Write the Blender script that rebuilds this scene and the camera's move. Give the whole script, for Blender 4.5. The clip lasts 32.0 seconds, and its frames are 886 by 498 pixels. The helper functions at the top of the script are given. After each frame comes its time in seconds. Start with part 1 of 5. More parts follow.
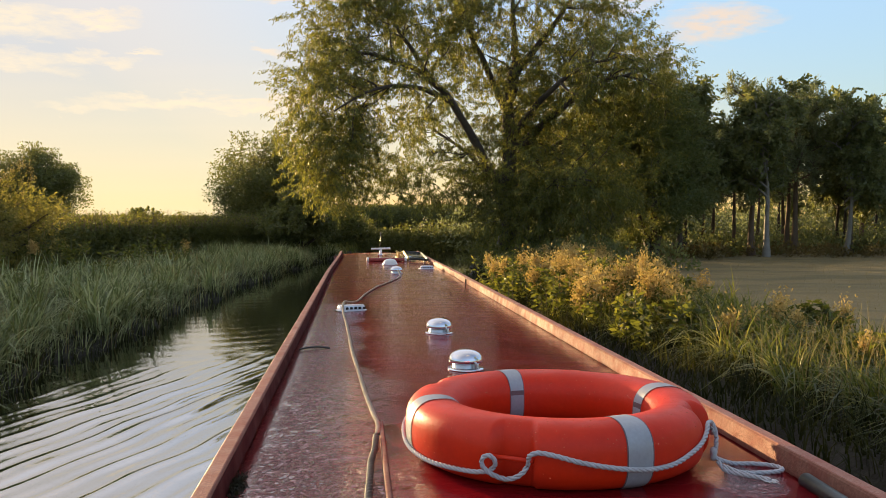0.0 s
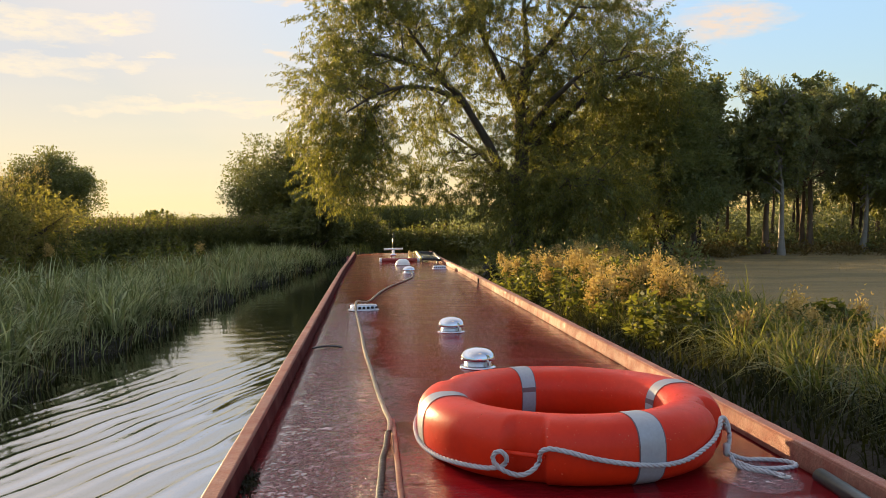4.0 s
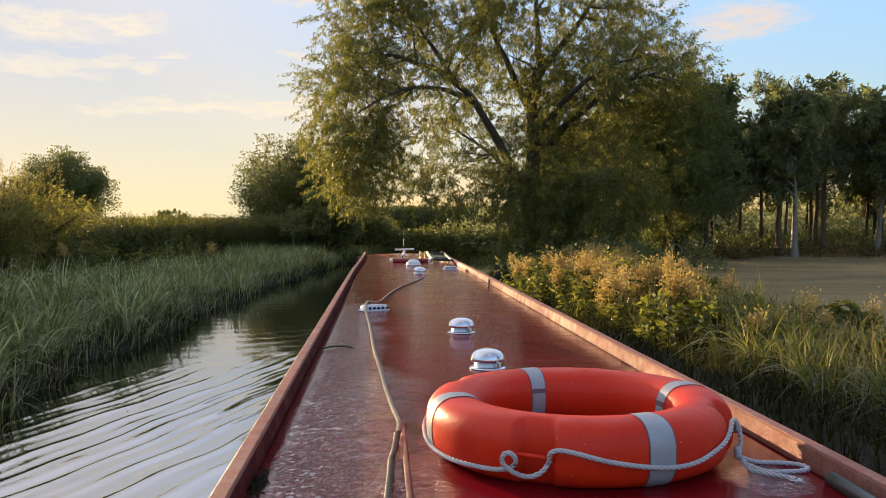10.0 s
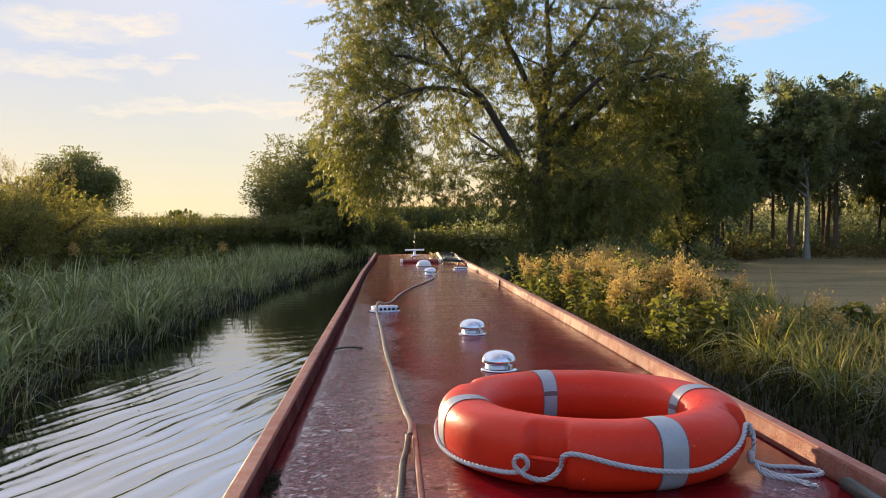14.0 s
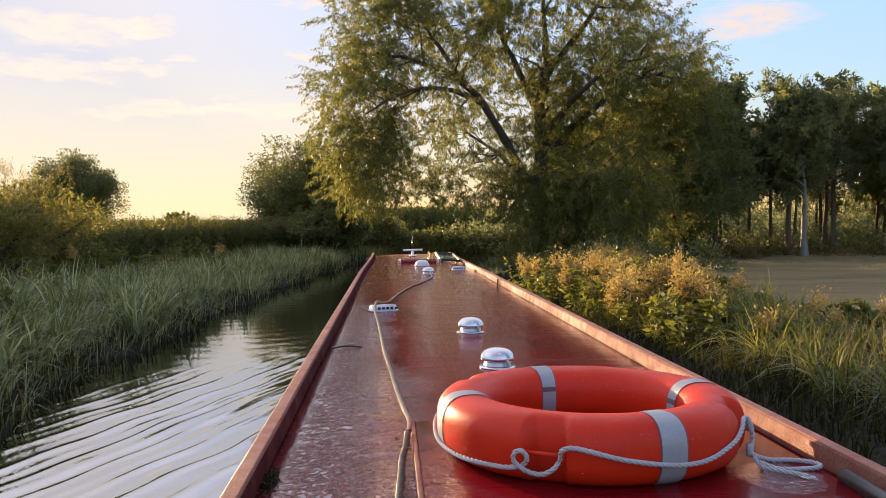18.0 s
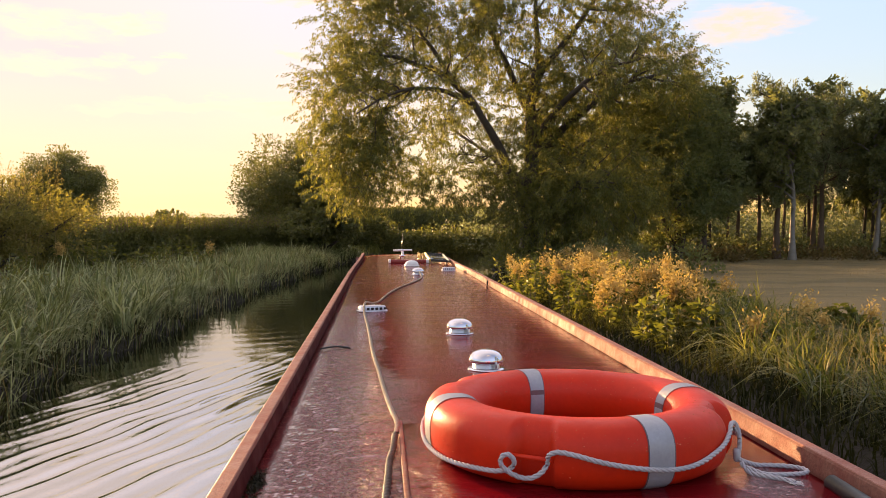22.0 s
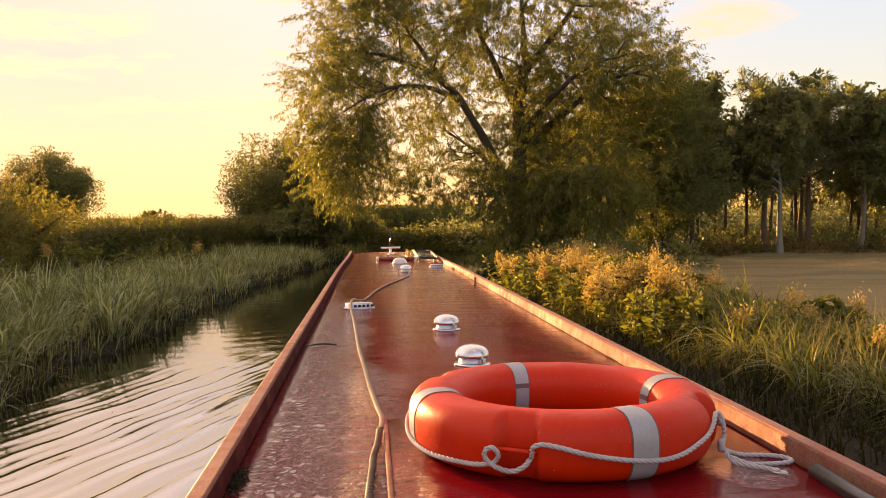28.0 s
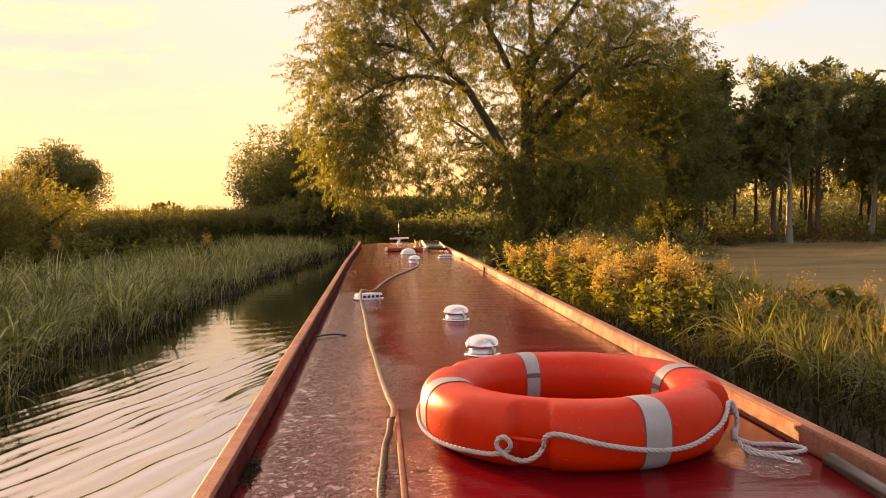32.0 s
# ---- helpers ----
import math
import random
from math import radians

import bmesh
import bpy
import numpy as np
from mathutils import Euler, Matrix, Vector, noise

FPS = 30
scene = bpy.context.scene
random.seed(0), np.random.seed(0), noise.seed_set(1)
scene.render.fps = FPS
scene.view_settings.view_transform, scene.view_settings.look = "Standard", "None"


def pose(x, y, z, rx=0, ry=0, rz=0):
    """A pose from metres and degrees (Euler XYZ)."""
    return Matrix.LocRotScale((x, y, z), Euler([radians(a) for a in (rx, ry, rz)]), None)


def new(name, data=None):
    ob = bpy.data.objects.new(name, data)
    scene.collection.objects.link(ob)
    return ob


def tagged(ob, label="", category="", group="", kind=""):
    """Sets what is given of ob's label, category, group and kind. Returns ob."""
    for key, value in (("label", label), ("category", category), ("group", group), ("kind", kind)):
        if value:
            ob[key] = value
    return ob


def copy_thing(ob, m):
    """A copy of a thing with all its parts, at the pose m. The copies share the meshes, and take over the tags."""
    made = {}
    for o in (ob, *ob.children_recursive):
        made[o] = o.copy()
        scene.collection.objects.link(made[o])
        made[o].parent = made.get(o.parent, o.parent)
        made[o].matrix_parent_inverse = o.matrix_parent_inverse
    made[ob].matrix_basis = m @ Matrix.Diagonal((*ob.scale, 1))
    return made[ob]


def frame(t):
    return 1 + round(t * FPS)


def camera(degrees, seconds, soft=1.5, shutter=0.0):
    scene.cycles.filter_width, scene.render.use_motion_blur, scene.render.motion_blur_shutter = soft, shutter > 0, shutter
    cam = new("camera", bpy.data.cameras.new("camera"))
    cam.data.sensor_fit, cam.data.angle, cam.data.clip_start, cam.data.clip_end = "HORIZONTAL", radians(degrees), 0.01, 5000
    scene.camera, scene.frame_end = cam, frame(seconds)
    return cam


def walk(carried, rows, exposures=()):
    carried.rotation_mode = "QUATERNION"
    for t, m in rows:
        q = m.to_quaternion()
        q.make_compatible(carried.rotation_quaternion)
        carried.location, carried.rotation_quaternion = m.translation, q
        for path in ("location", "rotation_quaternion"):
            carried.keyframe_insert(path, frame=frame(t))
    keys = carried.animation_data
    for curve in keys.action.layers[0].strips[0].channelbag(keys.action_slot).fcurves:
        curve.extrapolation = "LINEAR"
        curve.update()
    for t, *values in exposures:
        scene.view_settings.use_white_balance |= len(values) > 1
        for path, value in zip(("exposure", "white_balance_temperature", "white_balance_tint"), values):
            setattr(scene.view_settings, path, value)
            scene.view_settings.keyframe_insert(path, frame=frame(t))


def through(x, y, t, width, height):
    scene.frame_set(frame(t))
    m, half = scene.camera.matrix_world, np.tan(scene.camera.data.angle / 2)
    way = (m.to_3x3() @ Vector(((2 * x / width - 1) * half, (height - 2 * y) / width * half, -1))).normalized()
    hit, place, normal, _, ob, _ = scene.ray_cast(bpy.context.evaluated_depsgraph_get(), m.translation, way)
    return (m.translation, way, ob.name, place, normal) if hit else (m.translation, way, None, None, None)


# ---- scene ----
# Camera: held by hand at the stern of a narrowboat, looking along its roof.
cam = camera(55.18, 32.0, soft=0.6)
PATH = [
    (0, -0.005, -0.006, 2.066, 88.01, -0.12, -5.78),
    (0.5, -0.007, -0.002, 2.061, 88.07, -0.28, -5.56),
    (1, -0.004, -0.004, 2.062, 88.07, -0.43, -5.33),
    (1.5, -0.002, -0.006, 2.063, 88.07, -0.39, -5.10),
    (2, -0.003, -0.007, 2.059, 88.10, -0.17, -4.88),
    (2.5, -0.000, -0.004, 2.056, 88.10, 0.02, -4.70),
    (3, 0.001, -0.003, 2.057, 88.05, 0.33, -4.84),
    (3.5, 0.000, -0.007, 2.057, 88.05, 0.27, -4.92),
    (5.5, 0.006, -0.003, 2.052, 88.11, 0.22, -4.79),
    (6, -0.001, -0.000, 2.051, 88.12, 0.09, -4.63),
    (6.5, -0.001, -0.003, 2.057, 88.08, 0.22, -4.47),
    (7, 0.001, -0.007, 2.060, 88.06, 0.32, -4.67),
    (7.5, 0.001, 0.001, 2.059, 88.07, 0.27, -4.85),
    (8, -0.003, 0.000, 2.058, 88.08, 0.26, -4.89),
    (8.5, -0.001, -0.003, 2.056, 88.10, 0.21, -4.75),
    (9, 0.002, -0.000, 2.054, 88.12, 0.14, -4.56),
    (9.5, 0.004, 0.001, 2.053, 88.12, -0.03, -4.36),
    (10, 0.005, -0.002, 2.056, 88.10, 0.11, -4.15),
    (10.5, 0.002, -0.002, 2.055, 88.14, -0.15, -4.09),
    (11, -0.002, -0.000, 2.053, 88.14, -0.07, -3.95),
    (11.5, -0.001, 0.001, 2.056, 88.10, 0.23, -3.74),
    (12, -0.005, 0.006, 2.055, 88.13, 0.35, -3.68),
    (12.5, -0.007, 0.009, 2.051, 88.18, 0.23, -3.65),
    (13, -0.008, 0.006, 2.053, 88.17, 0.22, -3.53),
    (13.5, -0.005, 0.001, 2.053, 88.17, 0.09, -3.39),
    (14, 0.000, 0.000, 2.060, 88.13, 0.00, -3.47),
    (14.5, 0.007, -0.008, 2.061, 88.13, 0.06, -3.72),
    (16.5, 0.003, -0.002, 2.050, 88.18, 0.21, -4.04),
    (17, -0.001, 0.003, 2.045, 88.19, 0.32, -3.89),
    (17.5, -0.002, 0.000, 2.051, 88.13, 0.52, -3.75),
    (18, 0.001, -0.002, 2.050, 88.16, 0.40, -3.61),
    (18.5, 0.002, -0.003, 2.055, 88.15, 0.33, -3.71),
    (19, 0.001, -0.008, 2.059, 88.14, 0.19, -3.85),
    (19.5, -0.000, -0.000, 2.054, 88.22, -0.09, -3.81),
    (20, -0.005, 0.005, 2.051, 88.24, 0.06, -3.73),
    (20.5, -0.011, 0.013, 2.054, 88.22, -0.01, -3.60),
    (21, -0.004, 0.005, 2.054, 88.21, -0.36, -3.57),
    (21.5, 0.002, 0.014, 2.049, 88.21, -0.33, -3.80),
    (22, 0.003, 0.005, 2.054, 88.18, -0.18, -4.27),
    (22.5, 0.002, 0.010, 2.052, 88.16, 0.19, -4.59),
    (23, 0.005, -0.002, 2.054, 88.16, 0.20, -4.74),
    (23.5, 0.008, 0.004, 2.051, 88.18, 0.08, -4.67),
    (24, 0.014, 0.006, 2.051, 88.16, 0.26, -4.60),
    (24.5, 0.008, 0.013, 2.048, 88.20, 0.05, -4.67),
    (25, 0.012, 0.015, 2.048, 88.15, 0.09, -4.84),
    (25.5, 0.019, 0.012, 2.047, 88.06, 0.10, -5.08),
    (27.5, 0.013, 0.013, 2.046, 88.00, 0.36, -5.38),
    (28, 0.020, 0.014, 2.044, 88.02, 0.46, -5.02),
    (28.5, 0.019, 0.021, 2.044, 88.03, 0.11, -4.88),
    (29, 0.012, 0.018, 2.048, 88.02, 0.03, -4.83),
    (29.5, 0.018, 0.019, 2.046, 88.00, 0.32, -4.66),
    (30, 0.025, 0.012, 2.046, 87.99, 0.60, -4.84),
    (30.5, 0.023, 0.012, 2.044, 88.00, 0.70, -4.91),
    (31, 0.022, 0.012, 2.043, 87.74, 0.74, -4.91),
    (31.5, 0.014, 0.027, 2.040, 87.51, 0.82, -4.78),
    (32, 0.014, 0.021, 2.041, 87.40, 0.70, -4.48),
]
EXPOSURES = [
    (0, 1.62, 7500, 12), (6, 1.64, 7400, 12), (10, 1.59, 6900, 13), (13, 1.59, 6500, 14), (17, 1.70, 6800, 18), (20, 1.78, 7600, 22), (23, 1.92, 9300, 28), (28, 1.93, 12300, 33), (32, 1.93, 13800, 35),
]

walk(cam, [(r[0], pose(*r[1:])) for r in PATH], EXPOSURES)

# ---- light: low sun ahead to the left, clear sky with thin cloud ----
SUN_AZ, SUN_EL = radians(-33), radians(5)
sun_dir = Vector((math.sin(SUN_AZ) * math.cos(SUN_EL), math.cos(SUN_AZ) * math.cos(SUN_EL), math.sin(SUN_EL)))
sun = new("sun", bpy.data.lights.new("sun", "SUN"))
sun.data.energy, sun.data.angle, sun.data.color = 4.6, radians(0.9), (1.0, 0.74, 0.42)
sun.matrix_world = Matrix.Translation((-60, 80, 40)) @ sun_dir.to_track_quat("Z", "Y").to_matrix().to_4x4()

world = bpy.data.worlds.new("sky")
scene.world = world
world.use_nodes = True


class Nodes:
    """Short-hand for a node tree."""

    def __init__(self, tree):
        self.tree = tree
        tree.nodes.clear()

    def add(self, kind, props=None, **inputs):
        n = self.tree.nodes.new(kind)
        for k, v in (props or {}).items():
            setattr(n, k, v)
        for k, v in inputs.items():
            self.put(n, k.replace("_", " "), v)
        return n

    def put(self, n, key, v):
        s = n.inputs[int(key[1:])] if key[0] == "i" and key[1:].isdigit() else n.inputs[key]
        if isinstance(v, bpy.types.NodeSocket):
            self.tree.links.new(v, s)
        else:
            s.default_value = v

    def ramp(self, fac, stops, mode="LINEAR"):
        n = self.add("ShaderNodeValToRGB", Fac=fac)
        n.color_ramp.interpolation = mode
        e = n.color_ramp.elements
        while len(e) < len(stops):
            e.new(0.5)
        for el, (pos, col) in zip(e, stops):
            el.position, el.color = pos, (*col, 1) if len(col) == 3 else col
        return n.outputs[0]

    def math(self, op, a, b=0.0):
        n = self.add("ShaderNodeMath", {"operation": op})
        self.put(n, "i0", a)
        self.put(n, "i1", b)
        return n.outputs[0]

    def mix(self, fac, a, b, blend="MIX"):
        n = self.add("ShaderNodeMix", {"data_type": "RGBA", "blend_type": blend})
        self.put(n, "i0", fac)
        self.put(n, "i6", a)
        self.put(n, "i7", b)
        return n.outputs[2]

    def noise(self, vec, scale, detail=4.0, rough=0.55, distortion=0.0):
        n = self.add("ShaderNodeTexNoise", Scale=scale, Detail=detail, Roughness=rough, Distortion=distortion)
        if vec is not None:
            self.put(n, "Vector", vec)
        return n.outputs["Fac"]

    def mapped(self, vec, scale=(1, 1, 1), rot=(0, 0, 0)):
        return self.add("ShaderNodeMapping", Vector=vec, Scale=scale, Rotation=rot).outputs[0]


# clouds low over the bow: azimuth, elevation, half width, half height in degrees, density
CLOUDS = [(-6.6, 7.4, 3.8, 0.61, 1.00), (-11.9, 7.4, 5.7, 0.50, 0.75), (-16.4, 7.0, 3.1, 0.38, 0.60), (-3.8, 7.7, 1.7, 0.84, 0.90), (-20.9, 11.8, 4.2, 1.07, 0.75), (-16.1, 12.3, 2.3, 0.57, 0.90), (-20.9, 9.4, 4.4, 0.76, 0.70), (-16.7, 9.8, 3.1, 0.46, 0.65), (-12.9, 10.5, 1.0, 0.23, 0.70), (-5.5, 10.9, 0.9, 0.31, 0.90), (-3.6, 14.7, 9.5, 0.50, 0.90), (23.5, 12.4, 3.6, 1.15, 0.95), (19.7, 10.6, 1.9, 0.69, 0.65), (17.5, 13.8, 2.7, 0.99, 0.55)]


def build_sky():
    n = Nodes(world.node_tree)
    sky = n.add("ShaderNodeTexSky", {"sky_type": "NISHITA", "sun_disc": False, "sun_elevation": SUN_EL,
                                     "sun_rotation": SUN_AZ, "altitude": 50.0, "air_density": 1.0,
                                     "dust_density": 1.0, "ozone_density": 2.8})
    way = n.add("ShaderNodeTexCoord").outputs["Generated"]
    sep = n.add("ShaderNodeSeparateXYZ", Vector=way)
    high = n.math("ADD", n.math("MAXIMUM", sep.outputs[2], 0.0), 0.10)
    flat = n.add("ShaderNodeCombineXYZ", X=n.math("DIVIDE", sep.outputs[0], high),
                 Y=n.math("DIVIDE", sep.outputs[1], high)).outputs[0]
    veil = n.noise(n.mapped(flat, (0.3, 0.8, 1), (0, 0, 0.5)), 0.8, 4.0, 0.5)
    thin = n.ramp(veil, [(0.45, (0, 0, 0)), (0.78, (0.3, 0.3, 0.3))])
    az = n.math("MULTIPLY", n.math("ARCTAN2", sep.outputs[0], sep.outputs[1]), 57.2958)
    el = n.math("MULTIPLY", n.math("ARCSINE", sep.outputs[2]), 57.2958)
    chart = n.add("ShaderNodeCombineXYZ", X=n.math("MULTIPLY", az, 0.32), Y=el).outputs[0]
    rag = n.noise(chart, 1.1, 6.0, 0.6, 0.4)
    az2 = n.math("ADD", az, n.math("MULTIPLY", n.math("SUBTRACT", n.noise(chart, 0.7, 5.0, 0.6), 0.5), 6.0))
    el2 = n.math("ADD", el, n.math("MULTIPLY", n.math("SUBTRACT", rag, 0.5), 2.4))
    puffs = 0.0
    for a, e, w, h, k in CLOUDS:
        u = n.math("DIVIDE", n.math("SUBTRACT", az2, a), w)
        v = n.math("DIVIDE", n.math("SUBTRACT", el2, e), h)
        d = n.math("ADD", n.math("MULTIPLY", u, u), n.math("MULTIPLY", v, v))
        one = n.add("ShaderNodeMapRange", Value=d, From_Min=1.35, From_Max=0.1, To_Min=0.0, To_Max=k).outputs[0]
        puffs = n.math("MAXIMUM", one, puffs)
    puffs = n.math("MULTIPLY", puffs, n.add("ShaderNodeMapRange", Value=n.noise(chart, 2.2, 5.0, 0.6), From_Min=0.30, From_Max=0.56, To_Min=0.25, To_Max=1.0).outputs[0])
    # scattered cloud over the rest of the sky
    rest = n.ramp(n.noise(n.mapped(flat, (0.8, 1.5, 1)), 1.5, 7.0, 0.55, 0.3), [(0.54, (0, 0, 0)), (0.66, (1, 1, 1))])
    rest = n.math("MULTIPLY", rest, n.add("ShaderNodeMapRange", Value=el, From_Min=17.0, From_Max=24.0).outputs[0])
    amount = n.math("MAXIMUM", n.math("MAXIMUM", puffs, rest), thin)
    # a high veil of haze evens the sky out between the sun's side and the far side
    grey = n.add("ShaderNodeRGBToBW", Color=sky.outputs[0]).outputs[0]
    even = n.math("MINIMUM", n.math("POWER", n.math("DIVIDE", n.math("MAXIMUM", grey, 0.05), 1.9), -0.80), 1.55)
    clear = n.add("ShaderNodeVectorMath", {"operation": "SCALE"}, i0=sky.outputs[0], Scale=even).outputs[0]
    clear = n.mix(1.0, clear, (0.93, 0.84, 0.86, 1), "MULTIPLY")
    glow = n.add("ShaderNodeMapRange", Value=grey, From_Min=1.6, From_Max=6.0, To_Min=0.0, To_Max=0.88).outputs[0]
    low = n.add("ShaderNodeMapRange", Value=el, From_Min=1.0, From_Max=10.0).outputs[0]
    clear = n.mix(glow, clear, n.mix(low, (2.08, 1.98, 1.32, 1), (1.38, 1.60, 1.88, 1)))
    lit = n.mix(0.9, clear, n.mix(n.math("MINIMUM", n.math("MULTIPLY", glow, 1.6), 1.0), (2.05, 1.68, 1.38, 1), (2.36, 2.10, 1.64, 1)))
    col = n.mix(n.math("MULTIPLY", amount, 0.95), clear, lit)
    # pale fill light added above the view, growing towards the zenith
    overhead_fill = n.add("ShaderNodeMapRange", {"interpolation_type": "SMOOTHSTEP"}, Value=el, From_Min=12.0, From_Max=34.0, To_Min=0.0, To_Max=0.55).outputs[0]
    # the fill lies on the sunrise side; the sky behind the boat is clear
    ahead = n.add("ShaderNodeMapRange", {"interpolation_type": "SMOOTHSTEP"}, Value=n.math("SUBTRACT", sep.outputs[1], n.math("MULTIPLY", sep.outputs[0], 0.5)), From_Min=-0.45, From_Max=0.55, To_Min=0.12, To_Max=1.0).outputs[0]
    overhead_fill = n.math("MULTIPLY", overhead_fill, ahead)
    col = n.mix(overhead_fill, col, n.mix(veil, (2.3, 2.3, 2.4, 1), (3.6, 3.45, 3.35, 1)))
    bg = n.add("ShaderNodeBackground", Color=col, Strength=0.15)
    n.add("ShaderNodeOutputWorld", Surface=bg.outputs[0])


build_sky()

# ---- materials ----


def material(name, colour, rough=0.6, metal=0.0, spread=0.25, grain=20.0, bump=0.15, dist=0.004, coat=0.0, stretch=(1, 1, 1), second=None, spec=0.5):
    """Paint, metal, plastic or stone: two scales of colour variation and a fine relief."""
    m = bpy.data.materials.new(name)
    m.use_nodes = True
    n = Nodes(m.node_tree)
    co = n.mapped(n.add("ShaderNodeTexCoord").outputs["Object"], stretch)
    fine, broad = n.noise(co, grain, 5.0), n.noise(co, grain * 0.12, 3.0)
    dark = tuple(c * (1 - spread) for c in colour) + (1,)
    lite = tuple(min(1, c * (1 + spread)) for c in colour) + (1,)
    c = n.mix(fine, dark, lite)
    c = n.mix(n.ramp(broad, [(0.45, (0, 0, 0)), (0.7, (0.55, 0.55, 0.55))]), c, (*(second or tuple(x * 0.75 for x in colour)), 1))
    r = n.add("ShaderNodeMapRange", Value=broad, From_Min=0.3, From_Max=0.7, To_Min=max(0.03, rough * 0.75), To_Max=min(1, rough * 1.25)).outputs[0]
    b = n.add("ShaderNodeBump", Strength=bump, Distance=dist, Height=fine)
    p = n.add("ShaderNodeBsdfPrincipled", Base_Color=c, Roughness=r, Metallic=metal, Normal=b.outputs[0], Coat_Weight=coat)
    n.put(p, "Specular IOR Level", spec)
    n.add("ShaderNodeOutputMaterial", Surface=p.outputs[0])
    return m


def leaf_material(name, colours, through=0.45, rough=0.45, patch=0.35, vary=0.6, spec=0.3):
    """Leaves: every leaf its own shade, light passing through them."""
    m = bpy.data.materials.new(name)
    m.use_nodes = True
    n = Nodes(m.node_tree)
    g = n.add("ShaderNodeNewGeometry")
    rnd = g.outputs["Random Per Island"]
    area = n.noise(g.outputs["Position"], patch, 2.0)
    k = n.math("ADD", n.math("MULTIPLY", rnd, vary), n.math("MULTIPLY", n.math("SUBTRACT", area, 0.3), 1.0))
    c = n.ramp(k, [(i / max(1, len(colours) - 1), col) for i, col in enumerate(colours)])
    p = n.add("ShaderNodeBsdfPrincipled", Base_Color=c, Roughness=rough)
    n.put(p, "Specular IOR Level", spec)
    t = n.add("ShaderNodeBsdfTranslucent", Color=n.mix(0.35, c, (0.30, 0.30, 0.03, 1)))
    s = n.add("ShaderNodeMixShader", Fac=through)
    n.put(s, "i1", p.outputs[0])
    n.put(s, "i2", t.outputs[0])
    n.add("ShaderNodeOutputMaterial", Surface=s.outputs[0])
    return m


def roof_material():
    """Dark red gloss paint, wet with dew: beads, runs along the boat, dry streaks."""
    m = bpy.data.materials.new("wet_red_roof_paint")
    m.use_nodes = True
    n = Nodes(m.node_tree)
    co = n.add("ShaderNodeTexCoord").outputs["Object"]
    broad = n.noise(n.mapped(co, (1.0, 0.5, 1)), 1.6, 4.0)
    streak = n.noise(n.mapped(co, (1.2, 7.0, 1)), 2.2, 5.0, 0.6, 0.6)
    xyz = n.add("ShaderNodeSeparateXYZ", Vector=co)
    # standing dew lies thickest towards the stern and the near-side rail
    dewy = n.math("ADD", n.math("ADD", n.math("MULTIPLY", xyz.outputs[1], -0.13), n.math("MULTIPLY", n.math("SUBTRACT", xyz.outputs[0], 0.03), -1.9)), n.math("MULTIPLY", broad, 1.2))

    def around(x0, y0, rx, ry):
        """1 at a place on the roof, falling to 0 round it, with a ragged edge."""
        u = n.math("DIVIDE", n.math("SUBTRACT", xyz.outputs[0], x0), rx)
        v = n.math("DIVIDE", n.math("SUBTRACT", xyz.outputs[1], y0), ry)
        d = n.math("ADD", n.math("ADD", n.math("MULTIPLY", u, u), n.math("MULTIPLY", v, v)), n.math("MULTIPLY", n.noise(co, 14.0, 4.0), 0.9))
        return n.add("ShaderNodeMapRange", Value=d, From_Min=1.5, From_Max=0.5).outputs[0]

    # a puddle beside the rope's end, the sky's reflection painted in pale grains
    dewy = n.math("ADD", dewy, n.math("MULTIPLY", around(0.83, 1.73, 0.14, 0.17), 2.2))
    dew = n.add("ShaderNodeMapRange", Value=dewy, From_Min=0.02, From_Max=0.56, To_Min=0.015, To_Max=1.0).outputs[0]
    beads = n.add("ShaderNodeTexVoronoi", {"feature": "SMOOTH_F1"}, Vector=n.mapped(co, (0.8, 1.2, 1)), Scale=85.0).outputs["Distance"]
    grit = n.noise(n.mapped(co, (1.0, 0.55, 1)), 75.0, 5.0, 0.72, 0.7)
    runs = n.noise(n.mapped(co, (0.7, 0.8, 1), (0, 0, 0.12)), 17.0, 5.0, 0.68, 1.6)
    pool = n.ramp(n.noise(n.mapped(co, (0.9, 2.0, 1), (0, 0, 0.2)), 3.4, 3.0, 0.5, 0.5), [(0.58, (1, 1, 1)), (0.72, (0.25, 0.25, 0.25))])
    c = n.mix(streak, (0.105, 0.003, 0.007, 1), (0.21, 0.006, 0.010, 1))
    c = n.mix(n.ramp(broad, [(0.5, (0, 0, 0)), (0.72, (0.5, 0.5, 0.5))]), c, (0.20, 0.020, 0.016, 1))
    spot = n.ramp(n.noise(n.mapped(co, (1.0, 2.2, 1)), 2.6, 3.0), [(0.66, (0, 0, 0)), (0.74, (0.6, 0.6, 0.6))])
    c = n.mix(spot, c, (0.16, 0.062, 0.015, 1))
    # a rusty run where the ropes meet
    c = n.mix(n.math("MULTIPLY", around(-0.035, 2.42, 0.10, 0.07), 0.8), c, (0.20, 0.055, 0.008, 1))
    wet = n.ramp(streak, [(0.40, (0.12, 0.12, 0.12)), (0.66, (0.24, 0.24, 0.24))])
    film = n.math("ADD", n.math("MULTIPLY", grit, 0.45), n.math("MULTIPLY", runs, 0.55))
    h = n.math("ADD", n.ramp(film, [(0.44, (0, 0, 0)), (0.56, (1, 1, 1))]), n.math("MULTIPLY", n.ramp(beads, [(0.15, (1, 1, 1)), (0.5, (0, 0, 0))]), 0.3))
